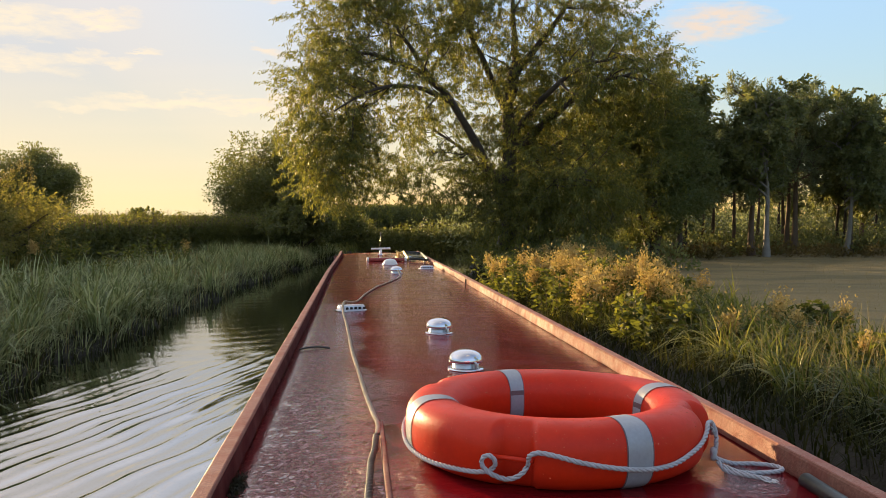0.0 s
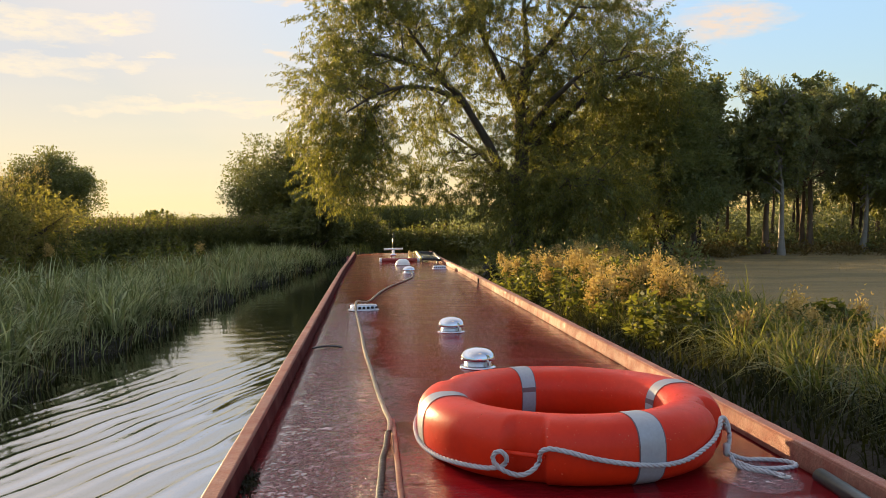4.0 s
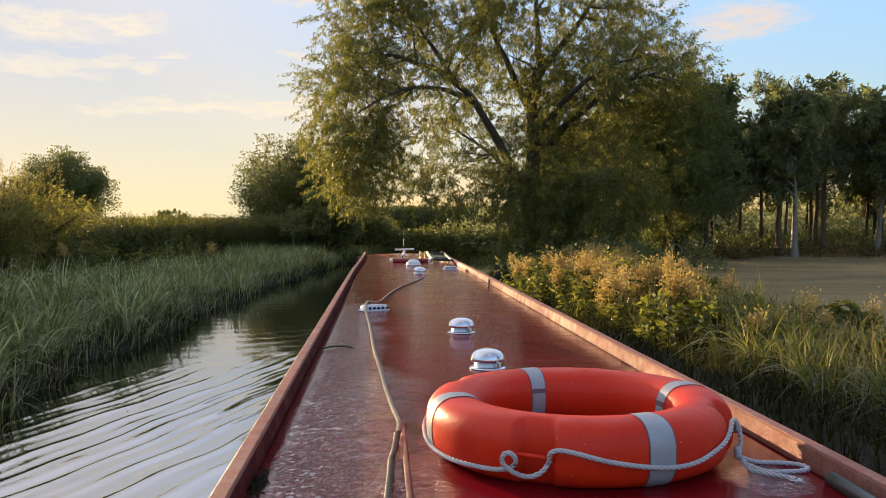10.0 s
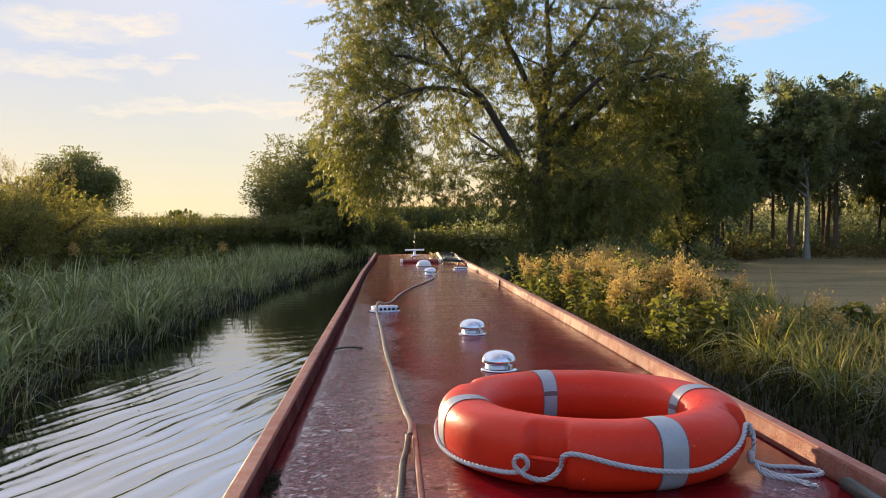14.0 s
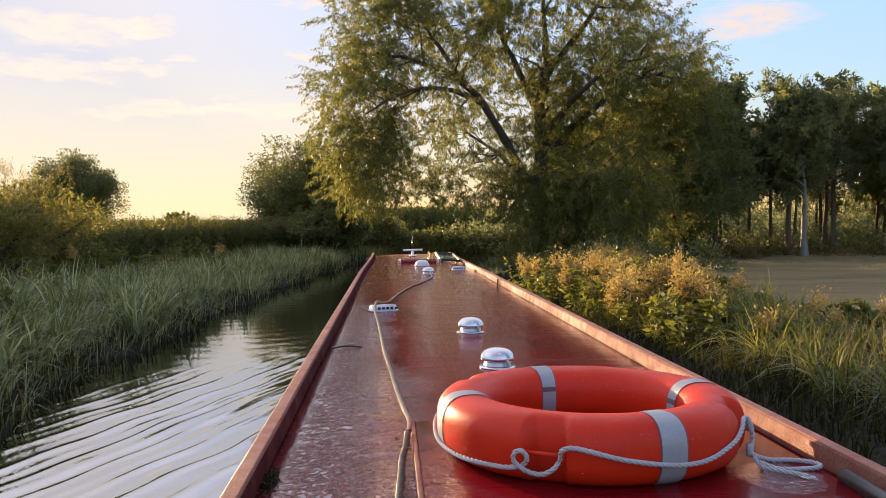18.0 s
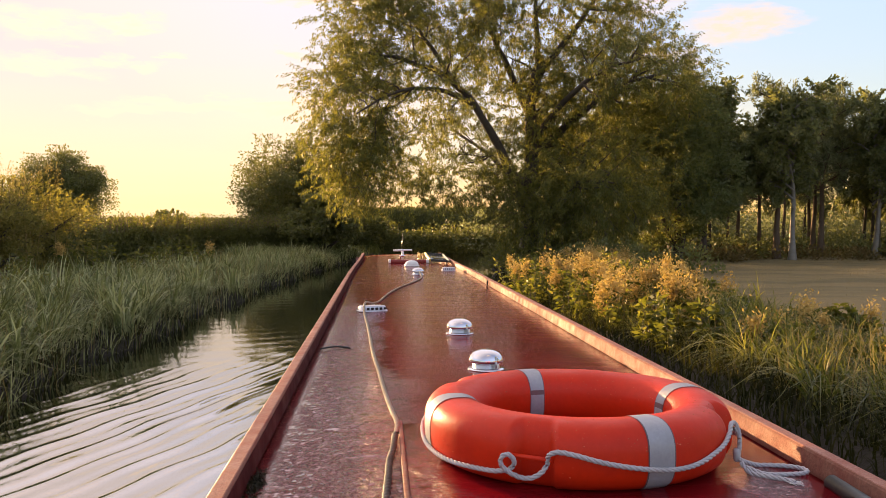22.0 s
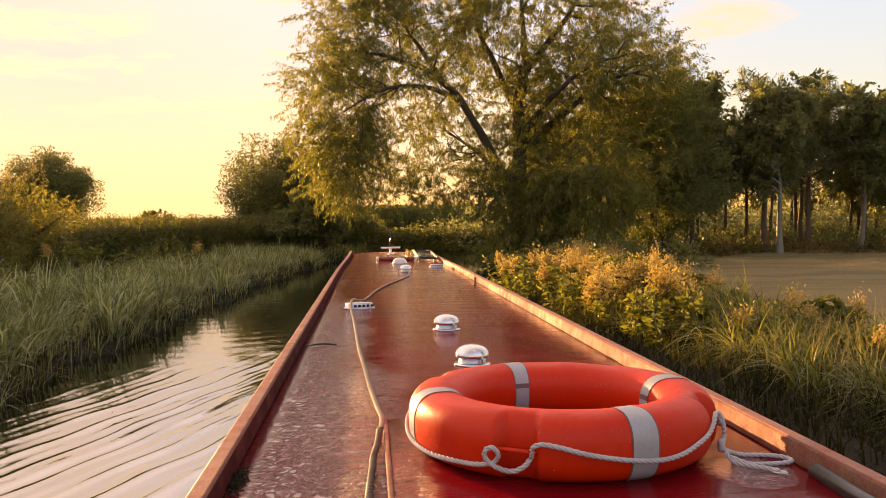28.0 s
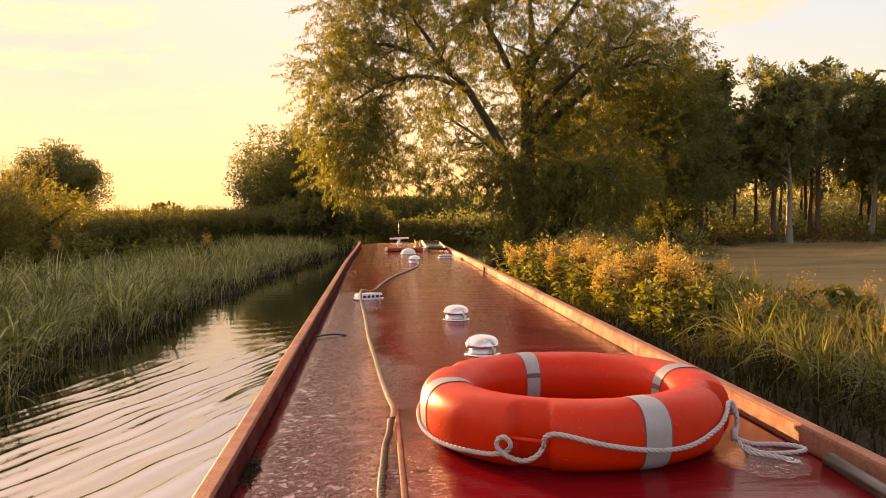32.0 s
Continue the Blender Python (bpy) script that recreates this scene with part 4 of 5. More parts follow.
part("knot", lathe_bm([(0, -0.016), (0.006, -0.014), (0.0085, -0.006), (0.0075, -0.001), (0.0090, 0.006), (0.007, 0.014), (0, 0.017)], 14, on_ring(330.5, -0.040, 0.012)), WHITEROPE, buoy)
loop = [(0.325, -0.190, -0.046), (0.342, -0.188, -0.054), (0.375, -0.176, kz), (0.415, -0.182, kz), (0.452, -0.198, kz), (0.466, -0.222, kz), (0.452, -0.243, kz), (0.41, -0.250, kz), (0.362, -0.244, kz), (0.33, -0.222, -0.056)]
cord("rope_tail", loop, 0.0054, WHITEROPE, buoy, n=80)
tail2 = [(0.322, -0.212, -0.048), (0.335, -0.232, kz), (0.36, -0.262, kz), (0.385, -0.285, kz), (0.40, -0.305, kz)]
cord("rope_tail", tail2, 0.0056, WHITEROPE, buoy, n=40)
bm = bmesh.new()
for k in range(70):
    a = rng.normal(-0.75, 0.20)
    o = Vector((0.395, -0.298, kz - 0.001)) + Vector((rng.normal() * 0.005, rng.normal() * 0.005, 0))
    ln = rng.uniform(0.006, 0.022)
    e = o + Vector((math.cos(a) * ln, math.sin(a) * ln, rng.uniform(-0.003, 0.003)))
    w = Vector((-math.sin(a), math.cos(a), 0)) * 0.0012
    q = [bm.verts.new(c) for c in (o - w, e - w, e + w, o + w)]
    bm.faces.new(q)
part("frayed_end", bm, FRAYED, buoy, "frayed white rope end")

# ---- plants ----


def blades(name, xy, height, width, lean, mat, label, category, lean_dir=None, levels=4, droop=1.0):
    """Arching grass blades that stand on the ground at xy."""
    n = len(xy)
    z = ground_z(xy[:, 0], xy[:, 1]) - 0.03
    base = np.stack([xy[:, 0], xy[:, 1], z], 1)
    a = rng.uniform(0, 2 * math.pi, n) if lean_dir is None else lean_dir + rng.normal(0, 0.8, n)
    out = np.stack([np.cos(a), np.sin(a), np.zeros(n)], 1)
    lean = lean * rng.uniform(0.25, 1.6, n)
    side = np.stack([-np.sin(a + rng.normal(0, 0.9, n)), np.cos(a), np.zeros(n)], 1)
    side = unit(side)
    wv = width * rng.uniform(0.6, 1.3, n)
    rows = []
    for k in range(levels + 1):
        t = k / levels
        bend = (lean * t ** 2)[:, None]
        rise = height * (t - 0.45 * droop * np.minimum(lean, 1.6) * t ** 3)
        c = base + out * bend * height[:, None] * 0.75 + np.stack([np.zeros(n), np.zeros(n), rise], 1)
        w = (wv * (1 - t ** 1.6) * 0.5 + 0.0006)[:, None]
        rows += [c - side * w, c + side * w]
    v = np.stack(rows, 1)
    m = 2 * (levels + 1)
    f = np.array([[2 * k, 2 * k + 1, 2 * k + 3, 2 * k + 2] for k in range(levels)])
    faces = (np.arange(n)[:, None, None] * m + f[None]).reshape(-1, 4)
    ob = sheet(name, v.reshape(-1, 3), faces, mat)
    return tagged(ob, label, category, kind="stuff")


def strip_points(n, y0, y1, edge, d0, d1, side, clump=0.0, bias=1.0):
    """Points along a bank, between d0 and d1 from the water's edge."""
    y = y0 + (y1 - y0) * rng.uniform(0, 1, n) ** bias
    d = rng.uniform(d0, d1, n)
    x = edge(y) + side * d
    if clump:
        keep = ripple(x * 1.4, y * 1.4, 3.1) + rng.normal(0, 0.5, n) > -clump
        x, y = x[keep], y[keep]
    return np.stack([x, y], 1)


def heights(xy, lo, hi, seed):
    n = len(xy)
    return (lo + (hi - lo) * np.clip(0.5 + 0.45 * ripple(xy[:, 0] * 0.9, xy[:, 1] * 0.9, seed) + rng.normal(0, 0.18, n), 0, 1.15))


def tussocks(name, centres, per, h, width, lean, mat, label, bias):
    """Grass that springs in tufts, each blade arching away from its tuft and with the slope towards the water."""
    n = len(centres) * per
    c = np.repeat(centres, per, 0)
    a = rng.uniform(0, 2 * math.pi, n)
    r = 0.16 * np.sqrt(rng.uniform(0, 1, n))
    xy = c + np.stack([np.cos(a), np.sin(a)], 1) * r[:, None]
    size = np.repeat(rng.uniform(0.6, 1.2, len(centres)) * (1 + 0.28 * ripple(centres[:, 0] * 0.8, centres[:, 1] * 0.55, 1.3)), per)
    hh = h * size * rng.uniform(0.55, 1.15, n)
    out = np.arctan2(np.sin(a) + bias[1], np.cos(a) + bias[0])
    return blades(name, xy, hh, width, lean, mat, label, "grass", lean_dir=out, levels=5, droop=1.15)


# reeds of the left bank
p = strip_points(780, -5, 20, bank_left, 0.35, 4.4, -1)
tussocks("reed_bed", p, 26, 1.0, 0.042, 0.95, L_REED, "pale grey-green reeds in tufts along the water's edge", (0.25, -0.1))
p = strip_points(560, 19, 47, bank_left, 0.3, 4.4, -1)
tussocks("reed_bed", p, 24, 0.86, 0.050, 0.9, L_REED, "pale grey-green reeds in tufts along the water's edge", (0.25, -0.1))
p = strip_points(5600, -6, 46, bank_left, 0.0, 4.6, -1)
blades("rough_grass", p, rng.uniform(0.2, 0.5, len(p)), 0.018, 0.6, L_REED, "short rough grass between the reed tufts", "grass", levels=3)
p = strip_points(2600, 2, 40, bank_left, -0.05, 3.8, -1)
blades("dry_reed_stems", p, heights(p, 0.5, 1.0, 3.0), 0.009, 0.30, L_DRY, "straw-coloured dry stems among the reeds", "reeds")
p = strip_points(2200, -5, 44, bank_left, 0.05, 0.5, -1)
blades("overhanging_reeds", p, heights(p, 0.4, 0.85, 4.0), 0.012, 1.3, L_REED, "reeds that lean over the water", "reeds", lean_dir=0.0)
# dark fringe that puts shade under the reeds and into their reflection
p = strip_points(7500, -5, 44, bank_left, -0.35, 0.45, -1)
blades("dark_sedge", p, rng.uniform(0.15, 0.50, len(p)), 0.020, 1.0, L_SHADE_SEDGE, "sedge at the water's edge, coloured dark for the bank's shade", "sedge", levels=4)
# tall feathery reeds behind, near the hedge
n = 1500
p = np.stack([rng.normal(-10.9, 0.7, n), rng.uniform(12, 27, n)], 1)
blades("tall_reeds", p, heights(p, 2.0, 3.6, 5.0), 0.022, 0.34, L_DRY, "tall feathery pale reeds beside the hedge", "reeds")


plume = p[rng.integers(0, len(p), 520)]
top = np.concatenate([plume + rng.normal(size=plume.shape) * 0.25, (ground_z(plume[:, 0], plume[:, 1]) + rng.uniform(2.1, 3.4, len(plume)))[:, None]], 1)
q = np.repeat(top, 26, 0) + rng.normal(size=(len(top) * 26, 3)) * np.array([0.035, 0.035, 0.13])
tagged(quads("reed_plumes", leaf_quads(q, rng.normal(size=q.shape) * 0.6 + np.array([0, 0, 1.0]), 0.07, 0.018), len(q), L_DRY), "feathery pale plumes of the tall reeds", "reeds", kind="stuff")

# sedge and rough grass of the right bank
p = strip_points(600, -5, 13.5, bank_right, 0.95, 2.9, 1)
tussocks("sedge_bank", p, 26, 0.80, 0.028, 1.3, L_SEDGE, "long arching green grass in tufts on the bank", (-0.55, -0.2))
p = strip_points(460, 12.5, 36, bank_right, 0.75, 3.0, 1)
tussocks("sedge_bank", p, 30, 0.68, 0.032, 1.05, L_SEDGE, "long arching green grass in tufts on the bank", (-0.4, -0.2))
p = strip_points(7000, -6, 34, bank_right, 1.0, 4.2, 1)
blades("rough_grass", p, rng.uniform(0.2, 0.55, len(p)), 0.014, 0.6, L_SEDGE, "short rough grass between the tufts", "grass", levels=3)
p = strip_points(2600, 1.5, 30, bank_right, 0.8, 2.7, 1)
blades("dry_grass_stems", p, heights(p, 0.55, 1.05, 8.0), 0.007, 0.45, L_DRY, "dry straw stems in the bank grass", "grass")
# dark fringe standing in for the shade at this bank's foot
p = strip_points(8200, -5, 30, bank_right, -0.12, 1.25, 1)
blades("dark_sedge", p, rng.uniform(0.2, 0.62, len(p)), 0.020, 1.1, L_SHADE_SEDGE, "sedge at the water's edge, coloured dark for the bank's shade", "sedge", levels=4)
# short stubble of the field edge
n = 26000
p = np.stack([rng.uniform(5.5, 26, n), rng.uniform(-8, 40, n)], 1)
blades("field_stubble", p, rng.uniform(0.04, 0.13, n), 0.007, 0.5, L_DRY, "short dry grass of the mown field", "grass", levels=2)
# grass behind and beside the left reeds
n = 16000
p = np.stack([rng.uniform(-16, -7, n), rng.uniform(-2, 44, n)], 1)
p = p[p[:, 0] < bank_left(p[:, 1]) - 3.2]
blades("rough_grass", p, rng.uniform(0.2, 0.55, len(p)), 0.018, 0.6, L_REED, "rough grass between reeds and hedge", "grass", levels=3)


def ball_points(n, centre, radius, shell=0.5):
    d = unit(rng.normal(size=(n, 3)))
    r = rng.uniform(shell, 1.0, n) ** 0.6
    return np.asarray(centre) + d * r[:, None] * np.asarray(radius)


def clumped(n, clumps, size, spread):
    """Points in clumps: clumps is an array of centres."""
    c = clumps[rng.integers(0, len(clumps), n)]
    return c + np.clip(rng.normal(size=(n, 3)), -1.5, 1.5) * size * np.asarray(spread)


def wander(start, way, length, n, curl, sag, r=None):
    """A branch that wanders and bends downwards by its own weight."""
    r = r if r is not None else rng
    pts = [np.asarray(start, float)]
    w = unit(np.asarray(way, float))
    step = length / n
    for i in range(n):
        w = unit(w + r.normal(size=3) * curl + np.array([0, 0, -sag]))
        pts.append(pts[-1] + w * step)
    return np.array(pts)


def leafy_twigs(starts, ways, length, sag, per, leaf, hang):
    """Many fine twigs at once: leaf bases and ways, and the twig lines."""
    n = len(starts)
    L = length * rng.uniform(0.5, 1.25, n)
    w = unit(ways)
    steps = 6
    pts = [starts]
    for i in range(steps):
        w = unit(w + rng.normal(size=(n, 3)) * 0.16 + np.array([0, 0, -sag]))
        pts.append(pts[-1] + w * (L / steps)[:, None])
    pts = np.stack(pts, 1)
    t = rng.uniform(0.1, 1.0, (n, per)) * steps
    i = np.minimum(t.astype(int), steps - 1)
    fr = (t - i)[..., None]
    rows = np.arange(n)[:, None]
    base = pts[rows, i] * (1 - fr) + pts[rows, i + 1] * fr
    along = unit(pts[rows, i + 1] - pts[rows, i])
    way = unit(along + rng.normal(size=along.shape) * 0.55 + np.array([0, 0, -hang]))
    return base.reshape(-1, 3), way.reshape(-1, 3), pts


def make_tree(name, at, limbs, label, category, bark, leaves, second=(10, 3.0), third=(12, 1.2), sag2=0.05, sag3=0.12, per=16,
              leaf=(0.12, 0.04), hang=0.3, group="", first_at=0.3, seed=1, fill=None, solo=False, inner=1):
    """Trunk and limbs given; side branches, twigs and leaves grow on them."""
    r = np.random.default_rng(seed)
    z = float(ground_z(at[0], at[1]))
    tree = thing(name, label, category, group, at=(at[0], at[1], z - 0.08))
    paths, starts, ways = [], [], []
    for k, (pts, r0, r1) in enumerate(limbs):
        n = max(8, 3 * len(pts))
        line = smooth_path(pts, n)
        line[1:-1] += r.normal(size=(n - 2, 3)) * r0 * 0.18
        rad = np.linspace(0, 1, n) ** 0.8 * (r1 - r0) + r0
        if k == 0:
            rad[0] *= 1.45
            rad[1] *= 1.12
        part_v, part_f = tubes([(line, rad)], 10)
        sheet("trunk" if k == 0 else "limb", part_v, part_f, bark, tree)
        length = np.linalg.norm(np.diff(line, axis=0), axis=1).sum()
        for q in range(second[0]):
            t = first_at + (1 - first_at) * (q + r.uniform(0, 1)) / second[0] if k else 0.55 + 0.45 * r.uniform()
            i = min(int(t * (n - 1)), n - 2)
            tang = unit(line[i + 1] - line[i])
            way = unit(np.cross(tang, r.normal(size=3)))
            way = unit(way + tang * r.uniform(0.2, 0.9) + np.array([0, 0, 0.15]))
            ln = second[1] * r.uniform(0.55, 1.2) * (1.15 - 0.45 * t)
            br = wander(line[i], way, ln, 7, 0.20, sag2, r)
            b0 = min(rad[i] * 0.55, 0.05 + ln * 0.010)
            paths.append((br, np.linspace(b0, 0.008, 8)))
            for s in range(third[0]):
                j = r.integers(inner, 8)
                starts.append(br[j] + r.normal(size=3) * 0.05)
                ways.append(unit(r.normal(size=3) + unit(br[j] - br[j - 1]) * 1.0))
    if fill is not None:
        for c, rad3, cnt in fill:
            pp = np.asarray(c) + unit(r.normal(size=(cnt, 3))) * (r.uniform(0.1, 1, (cnt, 1)) ** 0.5) * np.asarray(rad3)
            starts += list(pp)
            ways += list(unit(r.normal(size=(cnt, 3)) + (pp - np.asarray(c)) / np.asarray(rad3)))
    if solo:
        for q in paths:
            v, f = tubes([q], 6)
            sheet("branch", v, f, bark, tree)
    else:
        v, f = tubes(paths, 5)
        tagged(sheet("branchwork", v, f, bark, tree), kind="stuff")
    starts, ways = np.array(starts), np.array(ways)
    base, way, lines = leafy_twigs(starts, ways, third[1], sag3, per, leaf, hang)
    pick = lines[::2]
    v, f = tubes([(q[::2], np.array([0.011, 0.008, 0.006, 0.003])) for q in pick[:2600]], 3)
    tagged(sheet("twigwork", v, f, bark, tree), kind="stuff")
    n = len(base)
    base = base + rng.normal(size=(n, 3)) * leaf[0] * 0.32
    quads("crown", leaf_quads(base, way, leaf[0] * rng.uniform(0.6, 1.3, n), leaf[1] * rng.uniform(0.7, 1.3, n)), n, leaves, tree)
    return tree


# ---- the great willow on the right bank ----
WILLOW = (6.2, 35.0)
limbs = [
    ([(0, 0, 0), (0.1, 0, 2.2), (0.15, 0.1, 4.2), (0.1, 0, 6.4), (0.5, 0.2, 8.6)], 0.42, 0.22),
    ([(-0.1, -0.1, 2.4), (-0.9, -0.6, 4.1), (-2.0, -1.2, 5.9), (-3.3, -1.8, 7.3), (-5.0, -2.4, 8.0), (-6.6, -3.0, 8.2)], 0.26, 0.05),
    ([(-2.6, -1.5, 6.6), (-4.0, -2.8, 6.9), (-5.6, -4.0, 6.6), (-7.0, -4.8, 5.7)], 0.12, 0.03),
    ([(-3.2, -1.8, 7.2), (-4.4, -1.0, 9.2), (-5.6, -0.4, 11.0)], 0.13, 0.03),
    ([(0.1, 0, 6.2), (-0.9, 0.4, 8.4), (-2.0, 0.8, 10.8), (-2.6, 1.0, 13.2)], 0.19, 0.04),
    ([(0.5, 0.2, 8.4), (0.3, 0.5, 10.6), (0.4, 0.4, 14.2)], 0.18, 0.03),
    ([(0.4, 0.2, 8.0), (1.7, 0.3, 9.6), (3.0, 0.5, 11.6), (3.8, 0.6, 13.0)], 0.19, 0.03),
    ([(0.15, 0, 4.6), (1.8, -0.8, 6.2), (3.6, -1.4, 7.4), (5.6, -1.8, 8.0)], 0.20, 0.04),
    ([(0.1, 0, 3.2), (1.6, 1.2, 4.6), (3.8, 2.0, 5.8), (6.2, 2.6, 6.2)], 0.18, 0.04),
    ([(0.1, 0, 5.2), (1.2, -2.2, 6.8), (2.2, -3.6, 7.6), (3.2, -4.8, 7.8)], 0.17, 0.03),
    ([(0.0, 0.1, 3.0), (-1.4, 2.2, 4.8), (-3.0, 3.8, 6.2)], 0.15, 0.03),
    ([(0.1, 0.0, 1.6), (0.8, -1.8, 2.8), (1.4, -3.4, 3.4), (2.2, -5.0, 3.3)], 0.13, 0.03),
]
willow_fill = [((3.2, 0.5, 5.2), (4.6, 3.4, 4.0), 560), ((-7.4, -3.2, 6.0), (1.5, 2.0, 2.8), 420), ((-7.0, -3.6, 3.9), (1.3, 1.6, 1.7), 300), ((1.9, -3.0, 2.6), (2.2, 2.4, 2.4), 380), ((4.0, 0.0, 3.2), (2.2, 2.2, 2.4), 240),
               ((-5.2, -2.8, 3.4), (1.4, 1.5, 1.2), 80), ((-3.4, -1.6, 3.3), (1.5, 1.4, 1.0), 110), ((-1.3, -1.8, 3.0), (1.3, 1.4, 1.4), 150), ((0.0, -2.6, 2.0), (1.6, 1.5, 1.9), 240),
               ((-4.4, -2.6, 7.0), (2.4, 1.8, 1.5), 130), ((-1.2, 0.3, 9.6), (2.2, 2.0, 2.2), 170), ((-2.2, 0.0, 9.6), (2.4, 2.0, 1.8), 190), ((1.6, 0.4, 8.2), (1.8, 1.8, 1.8), 160), ((-2.4, 0.6, 6.2), (1.8, 1.6, 1.2), 90), ((-0.4, 1.4, 4.4), (1.8, 1.4, 1.6), 110), ((0.3, -0.6, 6.4), (1.6, 1.5, 1.6), 150), ((2.2, -0.5, 7.4), (2.2, 1.8, 2.4), 240), ((-5.4, -3.0, 5.4), (1.6, 1.6, 1.2), 60), ((4.2, 0.3, 9.0), (3.0, 2.4, 3.0), 330),
               ((-3.6, 0.2, 10.6), (2.4, 2.2, 2.0), 190), ((-6.0, -1.6, 9.2), (2.2, 2.0, 1.8), 200), ((0.4, 0.4, 12.6), (2.6, 2.2, 2.2), 260), ((2.6, 0.4, 11.4), (2.2, 2.0, 2.0), 200), ((-7.2, -2.0, 9.4), (1.4, 1.8, 1.7), 170), ((-5.8, -0.8, 11.4), (1.6, 1.6, 1.4), 120), ((6.0, 0.3, 8.0), (1.7, 2.0, 2.3), 220)]
make_tree("willow_tree", WILLOW, limbs, "large spreading willow with golden drooping leaves", "tree", BARK, L_WILLOW, second=(12, 2.5), third=(9, 1.1), sag2=0.03, sag3=0.09, per=54, leaf=(0.14, 0.034), hang=0.9, seed=5, fill=willow_fill, solo=True, inner=4, first_at=0.5)


def bushy(name, at, height, radius, label, category, leaves, n=9000, leaf=(0.10, 0.06), clumps=70, trunk=0.16, low=0.12, group="", seed=2, sprays=0):
    """A rounded bush or small tree: stems within, leaf clumps with gaps between."""
    global rng
    keep = rng
    rng = np.random.default_rng(seed)
    z = float(ground_z(at[0], at[1]))
    ob = thing(name, label, category, group, at=(at[0], at[1], z - 0.05))
    zc, rz = height * (0.5 + low / 2), height * (0.5 - low / 2)
    c = ball_points(clumps, (0, 0, zc), (radius * 0.84, radius * 0.84, rz * 0.86), 0.15)
    c += rng.normal(size=c.shape) * radius * 0.11
    paths = []
    for k in range(7):
        a = rng.uniform(0, 6.28)
        tgt = c[rng.integers(0, clumps)]
        paths.append((smooth_path([(0.2 * math.cos(a), 0.2 * math.sin(a), 0), (tgt[0] * 0.3, tgt[1] * 0.3, tgt[2] * 0.5), tgt], 8), np.linspace(trunk, 0.02, 8)))
    v, f = tubes(paths, 6)
    tagged(sheet("stemwork", v, f, BARK, ob), kind="stuff")
    pts = clumped(n, c, radius * 0.12, (1, 1, 0.8))
    way = rng.normal(size=(n, 3)) + unit(pts - np.array([0, 0, zc])) * 0.8
    if sprays:
        m = sprays
        d = unit(rng.normal(size=(m, 3)) + np.array([0, 0, 0.3]))
        s0 = np.array([0, 0, zc]) + d * np.array([radius, radius, rz]) * 0.85
        b2, w2, lines = leafy_twigs(s0, d, 0.16 * radius, 0.02, 14, leaf, 0.1)
        v, f = tubes([(q[::2], np.array([0.010, 0.008, 0.005, 0.003])) for q in lines], 3)
        tagged(sheet("shootwork", v, f, BARK, ob), kind="stuff")
        pts, way = np.concatenate([pts, b2]), np.concatenate([way, w2])
    n = len(pts)
    quads("crown", leaf_quads(pts, way, leaf[0] * rng.uniform(0.6, 1.4, n), leaf[1] * rng.uniform(0.7, 1.3, n)), n, leaves, ob)
    rng = keep
    return ob


# the rounded hawthorn beyond the hedge, and lower growth beside it
bushy("hawthorn_tree", (-5.0, 53.0), 6.9, 4.2, "dark rounded hawthorn tree on the bank", "tree", L_BUSH, 56000, (0.14, 0.09), 150, sprays=40, low=0.03, seed=3)
bushy("hawthorn_bush", (-2.9, 43.0), 3.2, 2.1, "dark bush beside the hawthorn", "bush", L_BUSH, 14000, (0.15, 0.10), 70, sprays=60, seed=4)
# built apart from the willow to hold its darker, shaded right side
bushy("alder_tree", (13.0, 36.5), 8.0, 2.7, "right side of the willow, its shade in dense dark green leaves", "tree", L_WILLOW_SHADE, 42000, (0.13, 0.075), 130, sprays=260, low=0.0, seed=51)
bushy("lone_tree", (-29.2, 80.0), 8.0, 4.7, "lone rounded tree beyond the hedge", "tree", L_BUSH, 60000, (0.18, 0.12), 150, sprays=0, low=0.05, seed=6)
bushy("far_bush", (-21.5, 88.0), 2.9, 2.0, "small bush on the far skyline", "bush", L_BUSH, 4000, (0.25, 0.2), 40, sprays=30, seed=8)
bushy("sallow_bush", (-10.4, 25.0), 2.9, 2.2, "sunlit bush beside the tall reeds", "bush", L_GOLD, 14000, (0.11, 0.05), 80, sprays=120, seed=9)
bushy("sallow_bush", (-9.9, 21.6), 2.5, 1.7, "sunlit bush beside the tall reeds", "bush", L_GOLD, 11000, (0.09, 0.04), 70, sprays=160, seed=12)
bushy("sallow_bush", (-10.2, 10.5), 2.4, 1.6, "sunlit bush beside the tall reeds", "bush", L_WEED, 9000, (0.09, 0.045), 60, sprays=90, seed=10)


